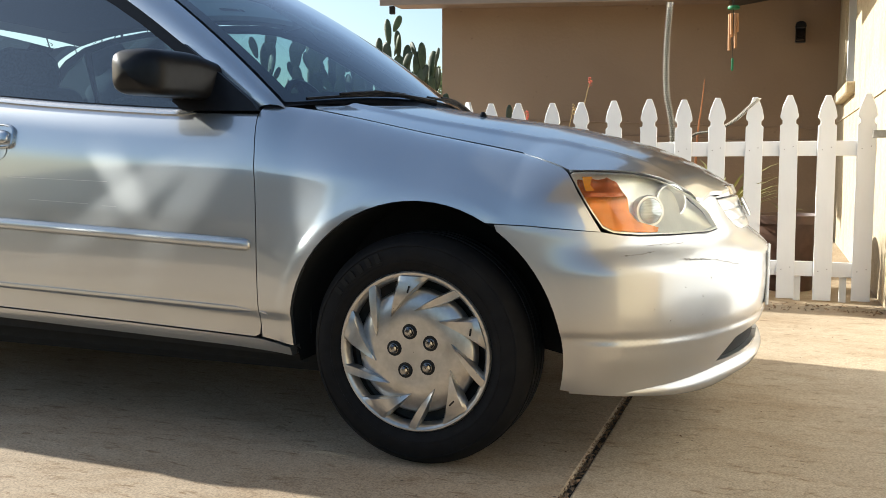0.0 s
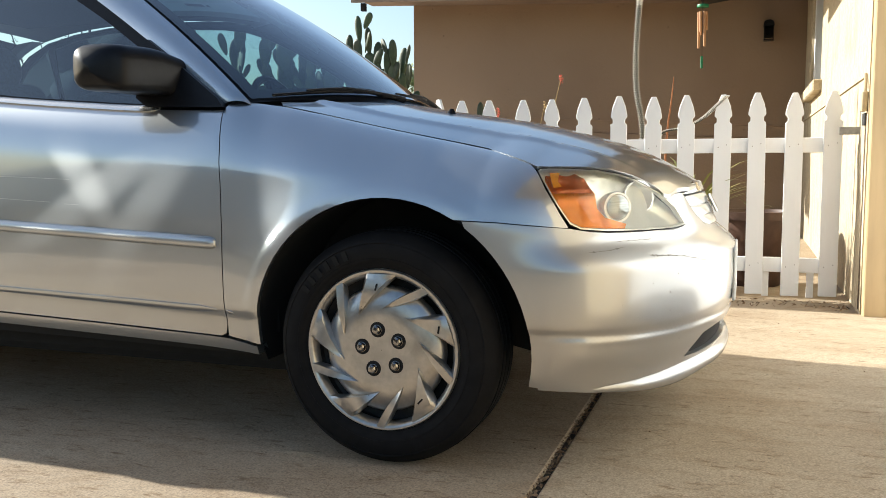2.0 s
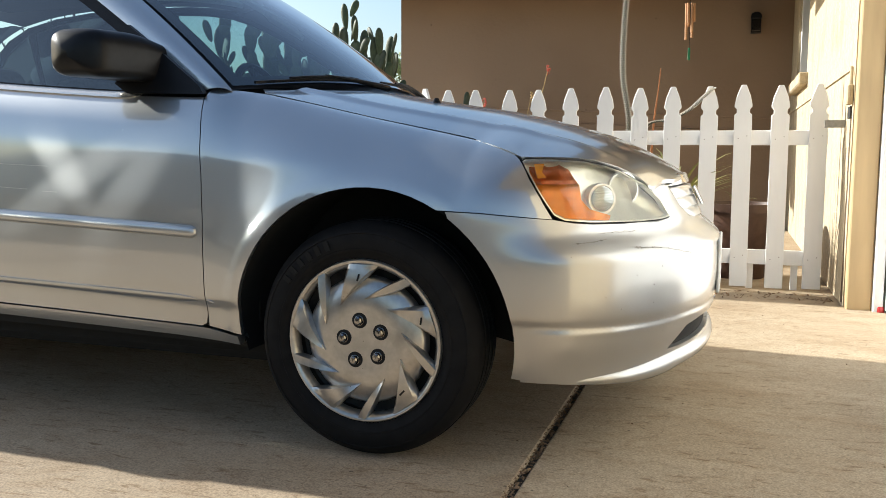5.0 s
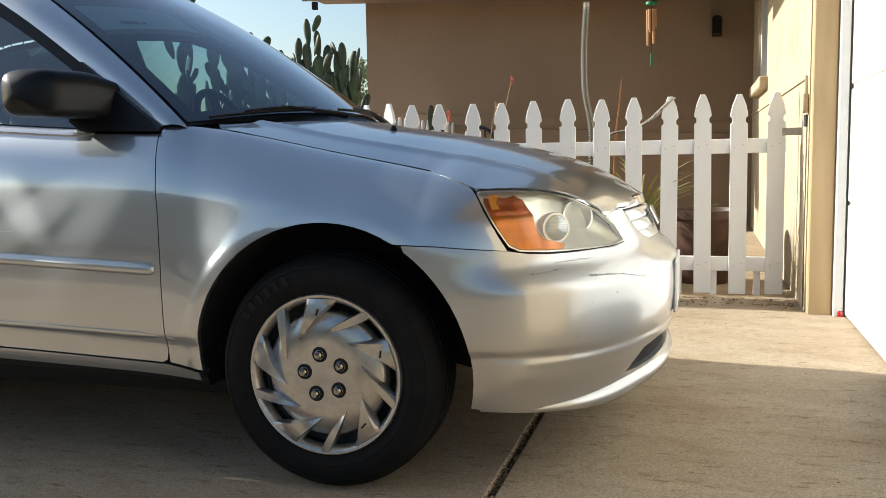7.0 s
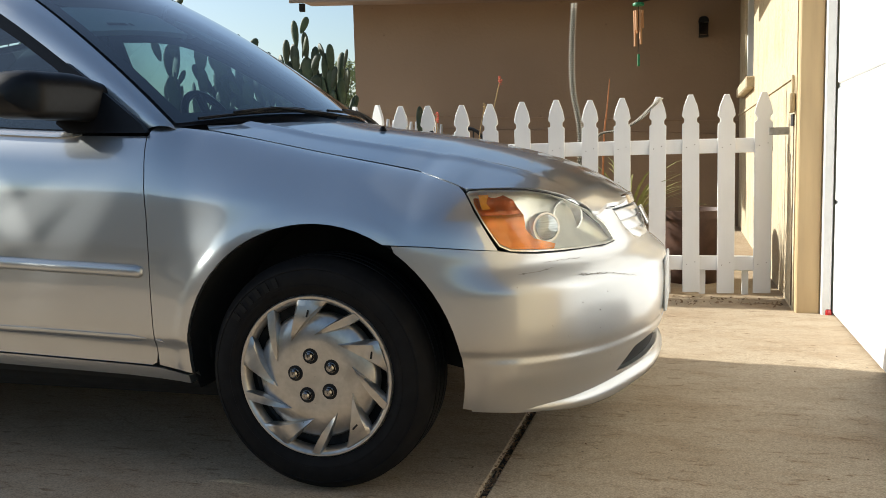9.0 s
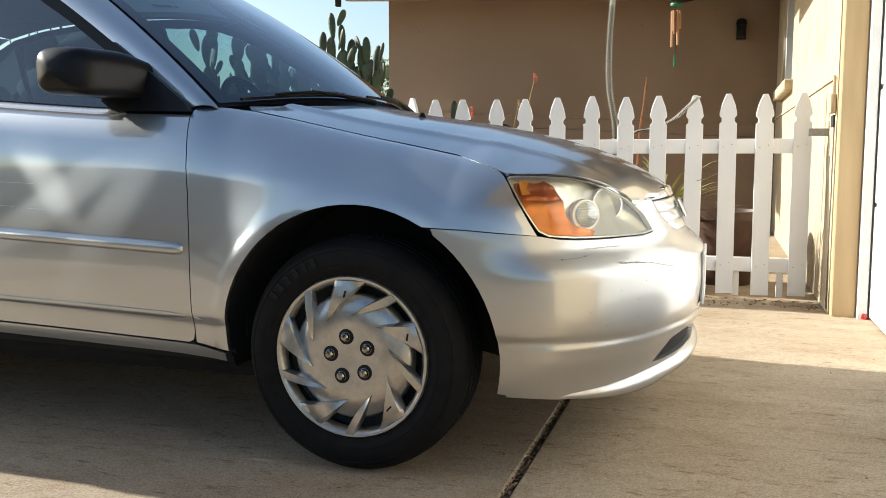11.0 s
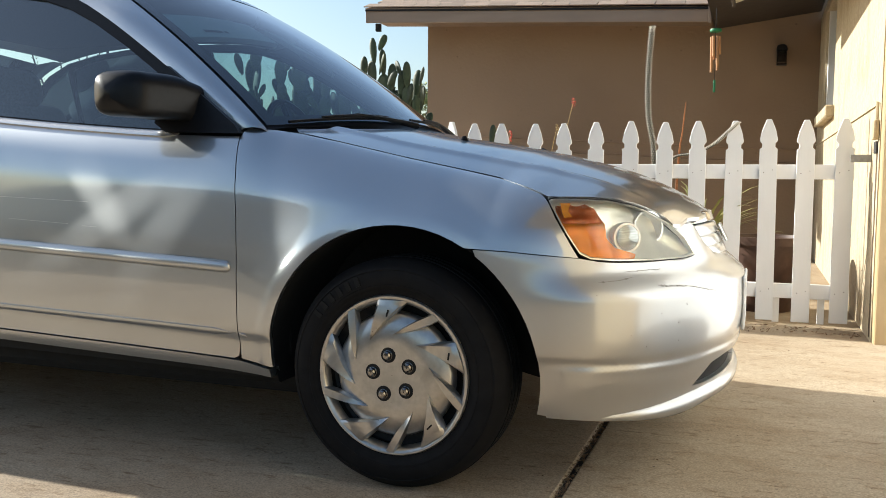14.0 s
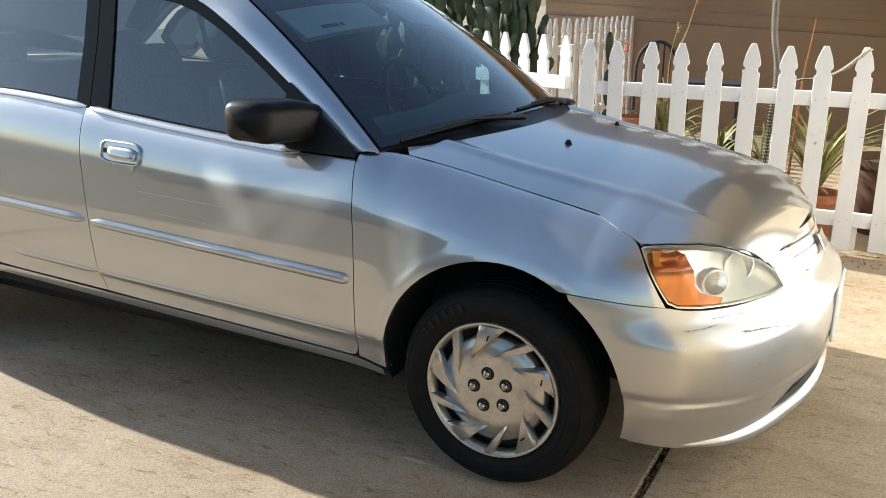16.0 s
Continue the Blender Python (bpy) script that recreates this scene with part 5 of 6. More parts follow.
def wheel(cx, cz, right):
    s_ = 1 if right else -1
    wh = new("wheel")
    wh.parent = car
    wh.location = (cx, 0.0 if right else 2 * YC, cz)
    wh.rotation_euler = (0, 0, 0 if right else math.pi)
    k = TYRE_R
    prof = [(0.196, 0.004), (0.2, -0.004), (0.212, -0.010), (0.219, -0.0125), (0.2205, -0.0145), (0.228, -0.0155), (0.229, -0.0145), (0.235, -0.016), (0.258, -0.013), (0.2635, -0.0105), (0.265, -0.012), (0.267, -0.0115), (0.274, -0.004), (0.285, 0.010), (0.292, 0.024), (k, 0.042), (k, 0.07), (k, 0.10),
            (k, 0.13), (0.292, 0.15), (0.28, 0.17), (0.24, 0.178), (0.19, 0.17)]
    bm = lathe_bm(prof, 96, "y")
    bmesh.ops.recalc_face_normals(bm, faces=bm.faces[:])
    tyre = part("tyre", bm, M_RUBBER, wh, "black worn rubber tyre", True, 50)
    # tread grooves and shoulder blocks
    bm = bmesh.new()
    for y in (0.062, 0.096, 0.13):
        rb = lathe_bm([(k - 0.002, y - 0.012), (k + 0.0025, y - 0.0115), (k + 0.0025, y + 0.0115), (k - 0.002, y + 0.012)], 96, "y")
        tmp = bpy.data.meshes.new("tmp")
        rb.to_mesh(tmp)
        rb.free()
        bm.from_mesh(tmp)
        bpy.data.meshes.remove(tmp)
    bmesh.ops.recalc_face_normals(bm, faces=bm.faces[:])
    part("tread", bm, M_RUBBER, tyre, "tread blocks")
    # raised lettering stands for the maker's mark: plain bars
    bm = bmesh.new()
    for n_ in range(6):
        t = radians(112 + 6.5 * n_)
        m = Matrix.Rotation(-t, 4, "Y") @ Matrix.Translation((0.248, -0.0165, 0))
        bmesh.ops.create_cube(bm, size=1.0, matrix=m @ Matrix.Diagonal((0.024, 0.003, 0.013, 1)))
    part("sidewall_mark", bm, material("raised_rubber", (0.009, 0.009, 0.009), 0.65, spec=0.2), tyre, "raised plain bars on the sidewall")
    bm = lathe_bm([(0.2, 0.02), (0.19, 0.05), (0.17, 0.06), (0.06, 0.05), (0.001, 0.05)], 48, "y")
    bmesh.ops.recalc_face_normals(bm, faces=bm.faces[:])
    part("rim", bm, M_STEEL, wh, "dark steel rim", True)
    # cover: outer ring, dished centre, ten blades, five nuts
    bm = lathe_bm([(0.2015, 0.006), (0.2025, -0.006), (0.199, -0.0115), (0.193, -0.0115), (0.188, -0.006), (0.183, 0.002), (0.181, 0.016)], 96, "y")
    bmesh.ops.recalc_face_normals(bm, faces=bm.faces[:])
    cover = part("wheel_cover", bm, M_COVER, wh, "scuffed silver plastic wheel cover", True, 50)
    bm = lathe_bm([(0.159, 0.03), (0.157, 0.012), (0.150, 0.003), (0.128, -0.005), (0.10, -0.011), (0.08, -0.010), (0.05, -0.008), (0.001, -0.008)], 64, "y")
    bmesh.ops.recalc_face_normals(bm, faces=bm.faces[:])
    part("cover_centre", bm, M_COVER, cover, "", True, 50)
    for n_ in range(5):
        base = radians(89 - 72 * n_)
        for kind in (0, 1):
            def polar(r, deg):
                return Vector((r * math.cos(base + radians(deg)), 0, r * math.sin(base + radians(deg))))

            off = 0 if kind == 0 else -36
            tip, left, right_ = polar(0.104, off + 35), polar(0.194, off + (13.2 if kind == 0 else 3.6)), polar(0.194, off - (12.6 if kind == 0 else 4.2))
            mid = tip.lerp(right_, 0.5) + (left - right_) * (0.13 if kind == 0 else -0.5)
            mid2 = tip.lerp(left, 0.5) + (left - right_) * (0.02 if kind == 0 else 0.35)
            bm = bmesh.new()
            rings = []
            for j in range(13):
                t = j / 12
                lo = tip * (1 - t) ** 2 + mid * 2 * t * (1 - t) + right_ * t * t
                hi = tip * (1 - t) ** 2 + mid2 * 2 * t * (1 - t) + left * t * t
                rise = (0.006 + 0.009 * math.sin(math.pi * t)) if kind == 0 else (0.006 + 0.006 * math.sin(math.pi * t))
                sec = []
                for q, h in ((0, 0.014), (0.03, -rise * 0.5), (0.12, -rise), (0.5, -rise - 0.001), (0.86, -rise - 0.003), (0.97, -rise * 0.6), (1.0, 0.014)):
                    p = lo.lerp(hi, q)
                    sec.append(bm.verts.new((p.x, -0.005 + h, p.z)))
                rings.append(sec)
            for a, b in zip(rings, rings[1:]):
                for j in range(len(a) - 1):
                    bm.faces.new((a[j], a[j + 1], b[j + 1], b[j]))
            bm.faces.new(rings[-1])
            bmesh.ops.remove_doubles(bm, verts=bm.verts[:], dist=1e-5)
            bmesh.ops.recalc_face_normals(bm, faces=bm.faces[:])
            part("blade" if kind == 0 else "spoke", bm, M_COVER, cover, "", True, 40)
    for ang, r, turn_ in ((93, 0.158, 20), (22, 0.165, -60), (-48, 0.157, 85)):
        bm = box_bm(-0.009, 0.009, -0.0008, 0.0008, -0.0022, 0.0022, 0.0006)
        bm.transform(Matrix.Rotation(radians(-ang), 4, "Y") @ Matrix.Translation((r, -0.0205, 0)) @ Matrix.Rotation(radians(turn_), 4, "Y"))
        part("scrape", bm, M_LINER, cover, "dark scrape mark")
    for n_ in range(5):
        t = radians(101 - 72 * n_)
        bm = lathe_bm([(0.0128, -0.008), (0.0124, -0.0125), (0.0115, -0.0128), (0.0108, -0.0115), (0.010, -0.020), (0.007, -0.0235), (0.001, -0.024)], 18, "y")
        bmesh.ops.recalc_face_normals(bm, faces=bm.faces[:])
        bm.transform(Matrix.Translation((0.052 * math.cos(t), 0, 0.052 * math.sin(t))))
        # A raised black disc stands in for the shade in the nut's recess.
        rb = lathe_bm([(0.001, -0.0096), (0.0195, -0.0096), (0.0205, -0.006)], 16, "y")
        rb.transform(Matrix.Translation((0.052 * math.cos(t), 0, 0.052 * math.sin(t))))
        part("nut_recess", rb, M_LINER, cover)
        part("nut", bm, M_NUT, cover, "chrome nut cap", True, 30)
    return wh


for cx, cz in ((0.006, 0.302), (-2.615, 0.302)):
    for right in (True, False):
        wheel(cx, cz, right)

# cowl and wipers
rows = []
for k in range(31):
    u = -1 + 2 * k / 30
    p = ws_place(u * 0.995, 0.03, 0.004)
    w = (YC - p.y)
    h = hood_place(cowl_x(min(abs(w), 0.69)) - 0.004, w, 0.014)
    rows.append([p, p.lerp(h, 0.35) + Vector((0, 0, -0.012)), p.lerp(h, 0.8) + Vector((0, 0, -0.008)), h, h + Vector((0.01, 0, -0.03))])
loft("cowl", rows, M_BLACK, car, "black plastic cowl")
for s_ in (-1,):
    bm = prism_bm([(-0.44, 0.0), (-0.345, 0.0), (-0.325, 0.012), (-0.345, 0.028), (-0.43, 0.034)], 0.655, 0.735, 0.006)
    for v in bm.verts:
        x, y, z = v.co
        v.co = (x, YC - s_ * y, z + hood_place(-0.35, 0.66).z - 0.008)
    bmesh.ops.recalc_face_normals(bm, faces=bm.faces[:])
    part("cowl_end", bm, M_BLACK, car, "black cowl end cap", True, 40)
for u0, v0, u1, v1 in ((0.90, 0.012, 0.18, 0.02), (0.10, 0.03, -0.68, 0.02)):
    wiper = new("wiper")
    wiper.parent = car
    pts = [ws_place(u0 + (u1 - u0) * t, v0 + (v1 - v0) * t + 0.006 * math.sin(math.pi * t), -0.007) for t in np.linspace(0, 1, 13)]
    part("blade", tube_bm(pts, 0.0045, 8), M_BLACK, wiper, "black wiper blade", True)
    pts = [ws_place(u0 + (u1 - u0) * t, v0 + (v1 - v0) * t + 0.009 * math.sin(math.pi * t), -0.013) for t in np.linspace(0.22, 0.8, 7)]
    part("bridge", tube_bm(pts, [0.003, 0.005, 0.006, 0.007, 0.006, 0.005, 0.003], 8), M_BLACK, wiper, "", True)
    pts = [ws_place(u0 + (u1 - u0) * t, (v0 + v1) / 2 + 0.012 - 0.06 * (t - 0.5) / 0.62, -0.016) for t in np.linspace(0.5, 1.05, 7)]
    part("arm", tube_bm(pts, [0.004, 0.005, 0.006, 0.007, 0.008, 0.010, 0.011], 8), M_BLACK, wiper, "black wiper arm", True)

# cabin
cabin = part("cabin_floor", box_bm(-2.9, -0.4, YC - 0.66, YC + 0.66, 0.3, 0.34), M_DASH, car)
rows = []
for k in range(17):
    w = -0.68 + 1.36 * k / 16
    hump = 0.035 * math.exp(-((w + 0.36) / 0.16) ** 2)
    rows.append([Vector((x, YC - w, z)) for x, z in ((-0.36 - 0.12 * (w / 0.7) ** 2, 0.925), (-0.55, 0.955 + hump * 0.5), (-0.72, 0.95 + hump), (-0.80, 0.92 + hump * 0.7), (-0.83, 0.84), (-0.80, 0.55))])
loft("dashboard", rows, M_DASH, car, "dark grey dashboard")
bm = bmesh.new()
ringv = []
for j in range(36):
    t = 2 * math.pi * j / 36
    c = Vector((0, 0.185 * math.cos(t), 0.185 * math.sin(t)))
    d = c.normalized()
    ringv.append([bm.verts.new(c + d * 0.016 * math.cos(q) + Vector((0.016 * math.sin(q), 0, 0))) for q in np.linspace(0, 2 * math.pi, 9)[:-1]])
for j in range(36):
    for q in range(8):
        bm.faces.new((ringv[j][q], ringv[(j + 1) % 36][q], ringv[(j + 1) % 36][(q + 1) % 8], ringv[j][(q + 1) % 8]))
bmesh.ops.recalc_face_normals(bm, faces=bm.faces[:])
sw = Matrix.Translation((-0.93, YC + 0.36, 0.93)) @ Matrix.Rotation(radians(-24), 4, "Y")
bm.transform(sw)
steering = part("steering_wheel", bm, M_BLACK, car, "black steering wheel", True)
bm = box_bm(-0.02, 0.05, -0.09, 0.09, -0.07, 0.06, 0.02, 2)
bm.transform(sw)
part("wheel_hub", bm, M_BLACK, steering, "", True)
for a in (0, 180, 270):
    bm = box_bm(-0.01, 0.015, -0.02, 0.02, 0.05, 0.18, 0.006)
    bm.transform(sw @ Matrix.Rotation(radians(a + 90), 4, "X"))
    part("wheel_spoke", bm, M_BLACK, steering)


def seat(x, y):
    st = new("seat")
    st.parent = car
    st.location = (x, y, 0)
    for name, b, loc in (("cushion", (0.0, 0.5, -0.25, 0.25, 0.42, 0.58), 0), ("backrest", (-0.14, 0.02, -0.24, 0.24, 0.5, 1.08), -14), ("headrest", (-0.09, 0.0, -0.13, 0.13, 1.055, 1.195), -10)):
        bm = box_bm(*b, 0.055, 4)
        if loc:
            bm.transform(Matrix.Translation((0, 0, 0.55)) @ Matrix.Rotation(radians(loc), 4, "Y") @ Matrix.Translation((0, 0, -0.55)))
        part(name, bm, M_CLOTH, st, "grey cloth " + name, True, 60)
    for s_ in (-0.06, 0.06):
        part("headrest_post", tube_bm([(-0.15, s_, 1.0), (-0.17, s_, 1.09)], 0.007, 8), M_CHROME, st, "", True)


for y in (YC - 0.36, YC + 0.36):
    seat(-1.55, y)
bench = part("rear_bench", box_bm(-2.62, -2.42, YC - 0.62, YC + 0.62, 0.5, 1.08, 0.06, 3), M_CLOTH, car, "grey cloth rear bench", True, 60)
part("bench_cushion", box_bm(-2.5, -1.98, YC - 0.62, YC + 0.62, 0.36, 0.58, 0.06, 3), M_CLOTH, bench, "", True, 60)
for s_ in (-0.34, 0.34):
    part("rear_headrest", box_bm(-2.66, -2.56, YC + s_ - 0.13, YC + s_ + 0.13, 1.06, 1.2, 0.04, 3), M_CLOTH, bench, "", True, 60)
part("parcel_shelf", box_bm(-3.02, -2.6, YC - 0.64, YC + 0.64, 1.0, 1.03), M_DASH, car)
bm = box_bm(-0.93, -0.905, YC - 0.125, YC + 0.125, 1.285, 1.345, 0.012, 3)
part("rear_view_mirror", bm, M_BLACK, car, "dark rear-view mirror", True)
part("mirror_stem", tube_bm([(-0.91, YC, 1.33), (-0.885, YC, 1.385)], 0.008, 8), M_BLACK, car)
for s_ in (-1, 1):
    sheet("sun_visor", [(s_ * 0.12, 0.72), (s_ * 0.80, 0.70), (s_ * 0.82, 0.90), (s_ * 0.10, 0.90)], lambda u, v: ws_place(u, v, 0.05), M_VISOR, car, 0.08, (),
          lambda u, v: ws_place(u, v, 0.065), "grey sun visor")
for v0, v1, u0, u1 in ((0.742, 0.762, 0.66, 0.54), (0.742, 0.762, 0.525, 0.50)):
    sheet("visor_label", uv_box(u1, u0, v0, v1), lambda u, v: ws_place(u, v, 0.048), M_BLACK, car, 0.03, (), None, "dark plain bars on the visor label")
part("headliner", box_bm(-2.35, -1.28, YC - 0.5, YC + 0.5, 1.392, 1.398), M_CLOTH, car)
for s_ in (-1, 1):
    part("door_card", box_bm(-2.4, -0.5, YC + s_ * 0.74 - 0.02, YC + s_ * 0.74 + 0.02, 0.4, 0.90, 0.02, 2), M_DASH, car, "grey inner door panel", True)

# ---- plants and things on the patio ----
M_PAD = material("prickly_pear_green", (0.042, 0.06, 0.022), 0.6, scale=60, vary=0.25, rand=0.4, stain=(0.13, 0.12, 0.06), stain_scale=14, stain_amount=0.5, specks=(60, 0.16, (0.16, 0.14, 0.09)), bump=0.002, bump_scale=90)
M_STEM = material("grey_green_stem", (0.075, 0.07, 0.05), 0.8, scale=90, vary=0.3)
M_SPINE = material("pale_spines", (0.7, 0.67, 0.6), 0.7, scale=40, vary=0.1)
M_LEAF = material("aloe_leaf", (0.24, 0.24, 0.075), 0.5, scale=30, vary=0.3, stain=(0.5, 0.42, 0.16), stain_scale=8, stain_amount=0.6)
M_STALK = material("dry_flower_stalk", (0.5, 0.35, 0.16), 0.8, scale=50, vary=0.25)
M_FLOWER = material("coral_flower", (0.6, 0.12, 0.07), 0.6, scale=60, vary=0.2)
M_POT = material("brown_plastic_pot", (0.085, 0.045, 0.03), 0.5, scale=20, vary=0.2, stain=(0.2, 0.12, 0.08), stain_scale=7)
M_CLAY = material("terracotta", (0.42, 0.17, 0.09), 0.8, scale=30, vary=0.15, stain=(0.5, 0.36, 0.28), stain_scale=7)
M_SOIL = material("potting_soil", (0.06, 0.045, 0.03), 0.95, scale=60, vary=0.4, bump=0.004)
M_GREEN = material("green_painted_wood", (0.02, 0.2, 0.08), 0.45, scale=40, vary=0.1)
M_BAMBOO = material("bamboo_tube", (0.5, 0.27, 0.13), 0.5, scale=30, vary=0.2, stretch=(1, 1, 0.1))
rng = random.Random(7)


def pad_mesh():
    bm = bmesh.new()
    bmesh.ops.create_uvsphere(bm, u_segments=14, v_segments=10, radius=1.0)
    for v in bm.verts:
        x, y, z = v.co
        egg = 0.78 + 0.22 * z
        v.co = (x * 0.053 * egg, y * 0.013 * (0.8 + 0.2 * z), (z + 1) * 0.101)
    me = bpy.data.meshes.new("pad")
    bm.to_mesh(me)
    bm.free()
    me.materials.append(M_PAD)
    me.shade_smooth()
    return me


PAD = pad_mesh()


def pear_columns(label, columns):
    """Pads stacked edge on edge into upright columns (x, y, top), with side pads sprouting from their rims."""
    x0, y0 = columns[0][:2]
    c = thing("prickly_pear", label, "cactus", at=(x0, y0, 0))

    def pad(p, lean, yaw, size, slim=1.0):
        o = new("pad", PAD)
        o.parent = c
        o.matrix_local = Matrix.Translation(p - Vector((x0, y0, 0))) @ Euler((rng.uniform(-0.15, 0.15), lean, yaw)).to_matrix().to_4x4() @ Matrix.Diagonal(
            (size * slim * rng.uniform(0.85, 1.1), size * 1.25, size * rng.uniform(0.92, 1.08), 1))

    for x, y, top in columns:
        z, lean = top, 0.0
        first = True
        while z > 0.0:
            size = rng.uniform(0.85, 1.2)
            z -= 0.165 * size
            drift = (top - z) * 0.08
            p = Vector((x + rng.uniform(-0.5, 0.5) * drift, y + rng.uniform(-0.3, 0.3) * drift, z - 0.02))
            pad(p, rng.uniform(-0.12, 0.12), rng.uniform(-0.75, 0.75), size, 0.75 if first else 1.18)
            if rng.random() < (0.25 if first else 0.75):
                s_ = rng.choice((-1, 1))
                pad(p + Vector((s_ * 0.04 * size, rng.uniform(-0.05, 0.05), 0.1 * size)), s_ * rng.uniform(0.3, 0.8), rng.uniform(-1.2, 1.2), size * rng.uniform(0.6, 0.9))
            first = False
    return c


pear_columns("large dense prickly pear cactus behind the fence", [
    (-1.75, 3.75, 1.78), (-1.84, 3.76, 1.66), (-1.68, 3.74, 1.68), (-1.62, 3.73, 1.6), (-1.55, 3.75, 1.55), (-1.49, 3.74, 1.6), (-1.46, 3.78, 1.53), (-1.43, 3.76, 1.36), (-1.38, 3.76, 1.2),
    (-1.78, 3.88, 1.5), (-1.71, 3.9, 1.46), (-1.6, 3.88, 1.4), (-1.52, 3.9, 1.36), (-1.9, 3.85, 1.45), (-1.98, 3.9, 1.5)])
pear_columns("second dense prickly pear clump beside the fence", [
    (-2.07, 3.9, 1.6), (-2.15, 3.95, 1.58), (-2.24, 3.9, 1.68), (-2.33, 3.98, 1.66), (-2.44, 3.9, 1.8), (-2.53, 4.0, 1.72), (-2.6, 3.9, 1.86), (-2.72, 4.0, 1.42), (-2.82, 3.9, 1.96), (-2.88, 3.95, 2.02),
    (-2.2, 4.08, 1.62), (-2.3, 4.1, 1.64), (-2.4, 4.1, 1.7), (-2.5, 4.12, 1.72), (-2.6, 4.1, 1.6)])
pear_columns("low prickly pear cactus further off", [(-3.02, 4.1, 1.42), (-3.1, 4.15, 1.34), (-3.22, 4.2, 1.2)])
single = thing("young_prickly_pear", "single upright green cactus pads behind the fence", "cactus", at=(-0.83, 3.62, 0))
for z, s_ in ((0.0, 1.6), (0.36, 1.5), (0.68, 1.2), (0.95, 1.05)):
    p = new("pad", PAD)
    p.parent = single
    p.matrix_local = Matrix.Translation((0, 0, z)) @ Matrix.Rotation(0.5 * z, 4, "Z") @ Matrix.Diagonal((0.55 * s_, s_ * 1.3, s_, 1))


def spiny_stem(points, r, label):
    st = thing("cactus_stem", label, "cactus", at=points[0])
    o = Vector(points[0])
    n = 40
    pts = [catmull(points, k / n) - o for k in range(n + 1)]
    part("stem", tube_bm(pts, [r * (1 if k < n - 1 else 0.6) for k in range(n + 1)], 10), M_STEM, st, "", True)
    bm = bmesh.new()
    for k in range(n * 3):
        p = catmull(points, k / (n * 3)) - o
        for j in range(6):
            a = 2 * math.pi * (j + 0.5 * (k % 2)) / 6
            d = Vector((math.cos(a), math.sin(a), 0.15))
            q = d.to_track_quat("Z", "X").to_matrix().to_4x4()
            bmesh.ops.create_cone(bm, segments=4, radius1=0.0042, radius2=0.0008, depth=0.014, cap_ends=True, matrix=Matrix.Translation(p + d * (r + 0.002)) @ q)
    tagged(part("spine_wool", bm, M_SPINE, st, "pale woolly spines"), kind="stuff")
    return st


spiny_stem([(0.235, 3.42, 0.0), (0.23, 3.42, 0.5), (0.245, 3.42, 0.93), (0.205, 3.42, 1.2), (0.20, 3.42, 1.45), (0.215, 3.42, 1.72)], 0.0125, "tall pale spiny cactus stem behind the fence")
spiny_stem([(0.30, 3.36, 0.85), (0.385, 3.24, 0.935), (0.50, 3.17, 0.955), (0.60, 3.13, 1.0), (0.68, 3.10, 1.07), (0.73, 3.085, 1.118)], 0.0075, "thin spiny cactus stem leaning on a picket")
spiny_stem([(0.13, 3.3, 0.4), (0.12, 3.25, 0.8), (0.10, 3.2, 0.98)], 0.009, "short thin spiny cactus stem")
spiny_stem([(0.33, 3.3, 0.5), (0.32, 3.25, 0.95), (0.29, 3.22, 1.02)], 0.009, "short thin spiny cactus stem")


M_RUSTSTALK = material("orange_brown_stalk", (0.34, 0.13, 0.045), 0.8, scale=60, vary=0.35)


def stalk(points, r, label, flower=True, mat=None):
    st = thing("flower_stalk", label, "plant", at=points[0])
    o = Vector(points[0])
    pts = [catmull(points, k / 12) - o for k in range(13)]
    part("stalk", tube_bm(pts, [r * (1 - 0.06 * k) for k in range(13)], 6), mat or M_STALK, st, "", True)
    if flower:
        bm = bmesh.new()
        for k in range(16):
            p = pts[-1] + Vector((rng.uniform(-0.012, 0.012), rng.uniform(-0.012, 0.012), rng.uniform(-0.06, 0.01)))
            bmesh.ops.create_icosphere(bm, subdivisions=1, radius=rng.uniform(0.004, 0.008), matrix=Matrix.Translation(p))
        part("bloom", bm, M_FLOWER if flower == 1 else M_STALK, st, "dried blooms")


stalk([(-0.55, 4.45, 0.3), (-0.60, 4.5, 0.9), (-0.53, 4.5, 1.15), (-0.47, 4.5, 1.40)], 0.009, "dry yellow flower stalk", 1)
stalk([(-0.6, 4.4, 0.3), (-0.63, 4.45, 0.9), (-0.58, 4.45, 1.2)], 0.007, "dry yellow flower stalk", 2)
stalk([(0.36, 3.5, 0.3), (0.38, 3.5, 0.9), (0.40, 3.5, 1.1), (0.415, 3.5, 1.27)], 0.0085, "orange-brown dry flower stalk", False, M_RUSTSTALK)
stalk([(-0.1, 3.35, 0.3), (-0.08, 3.3, 0.8), (-0.07, 3.28, 1.0)], 0.005, "thin stalk with coral flowers", 1)
stalk([(-0.72, 3.6, 0.4), (-0.7, 3.55, 0.9), (-0.68, 3.5, 1.1)], 0.005, "thin stalk with coral flowers", 1)


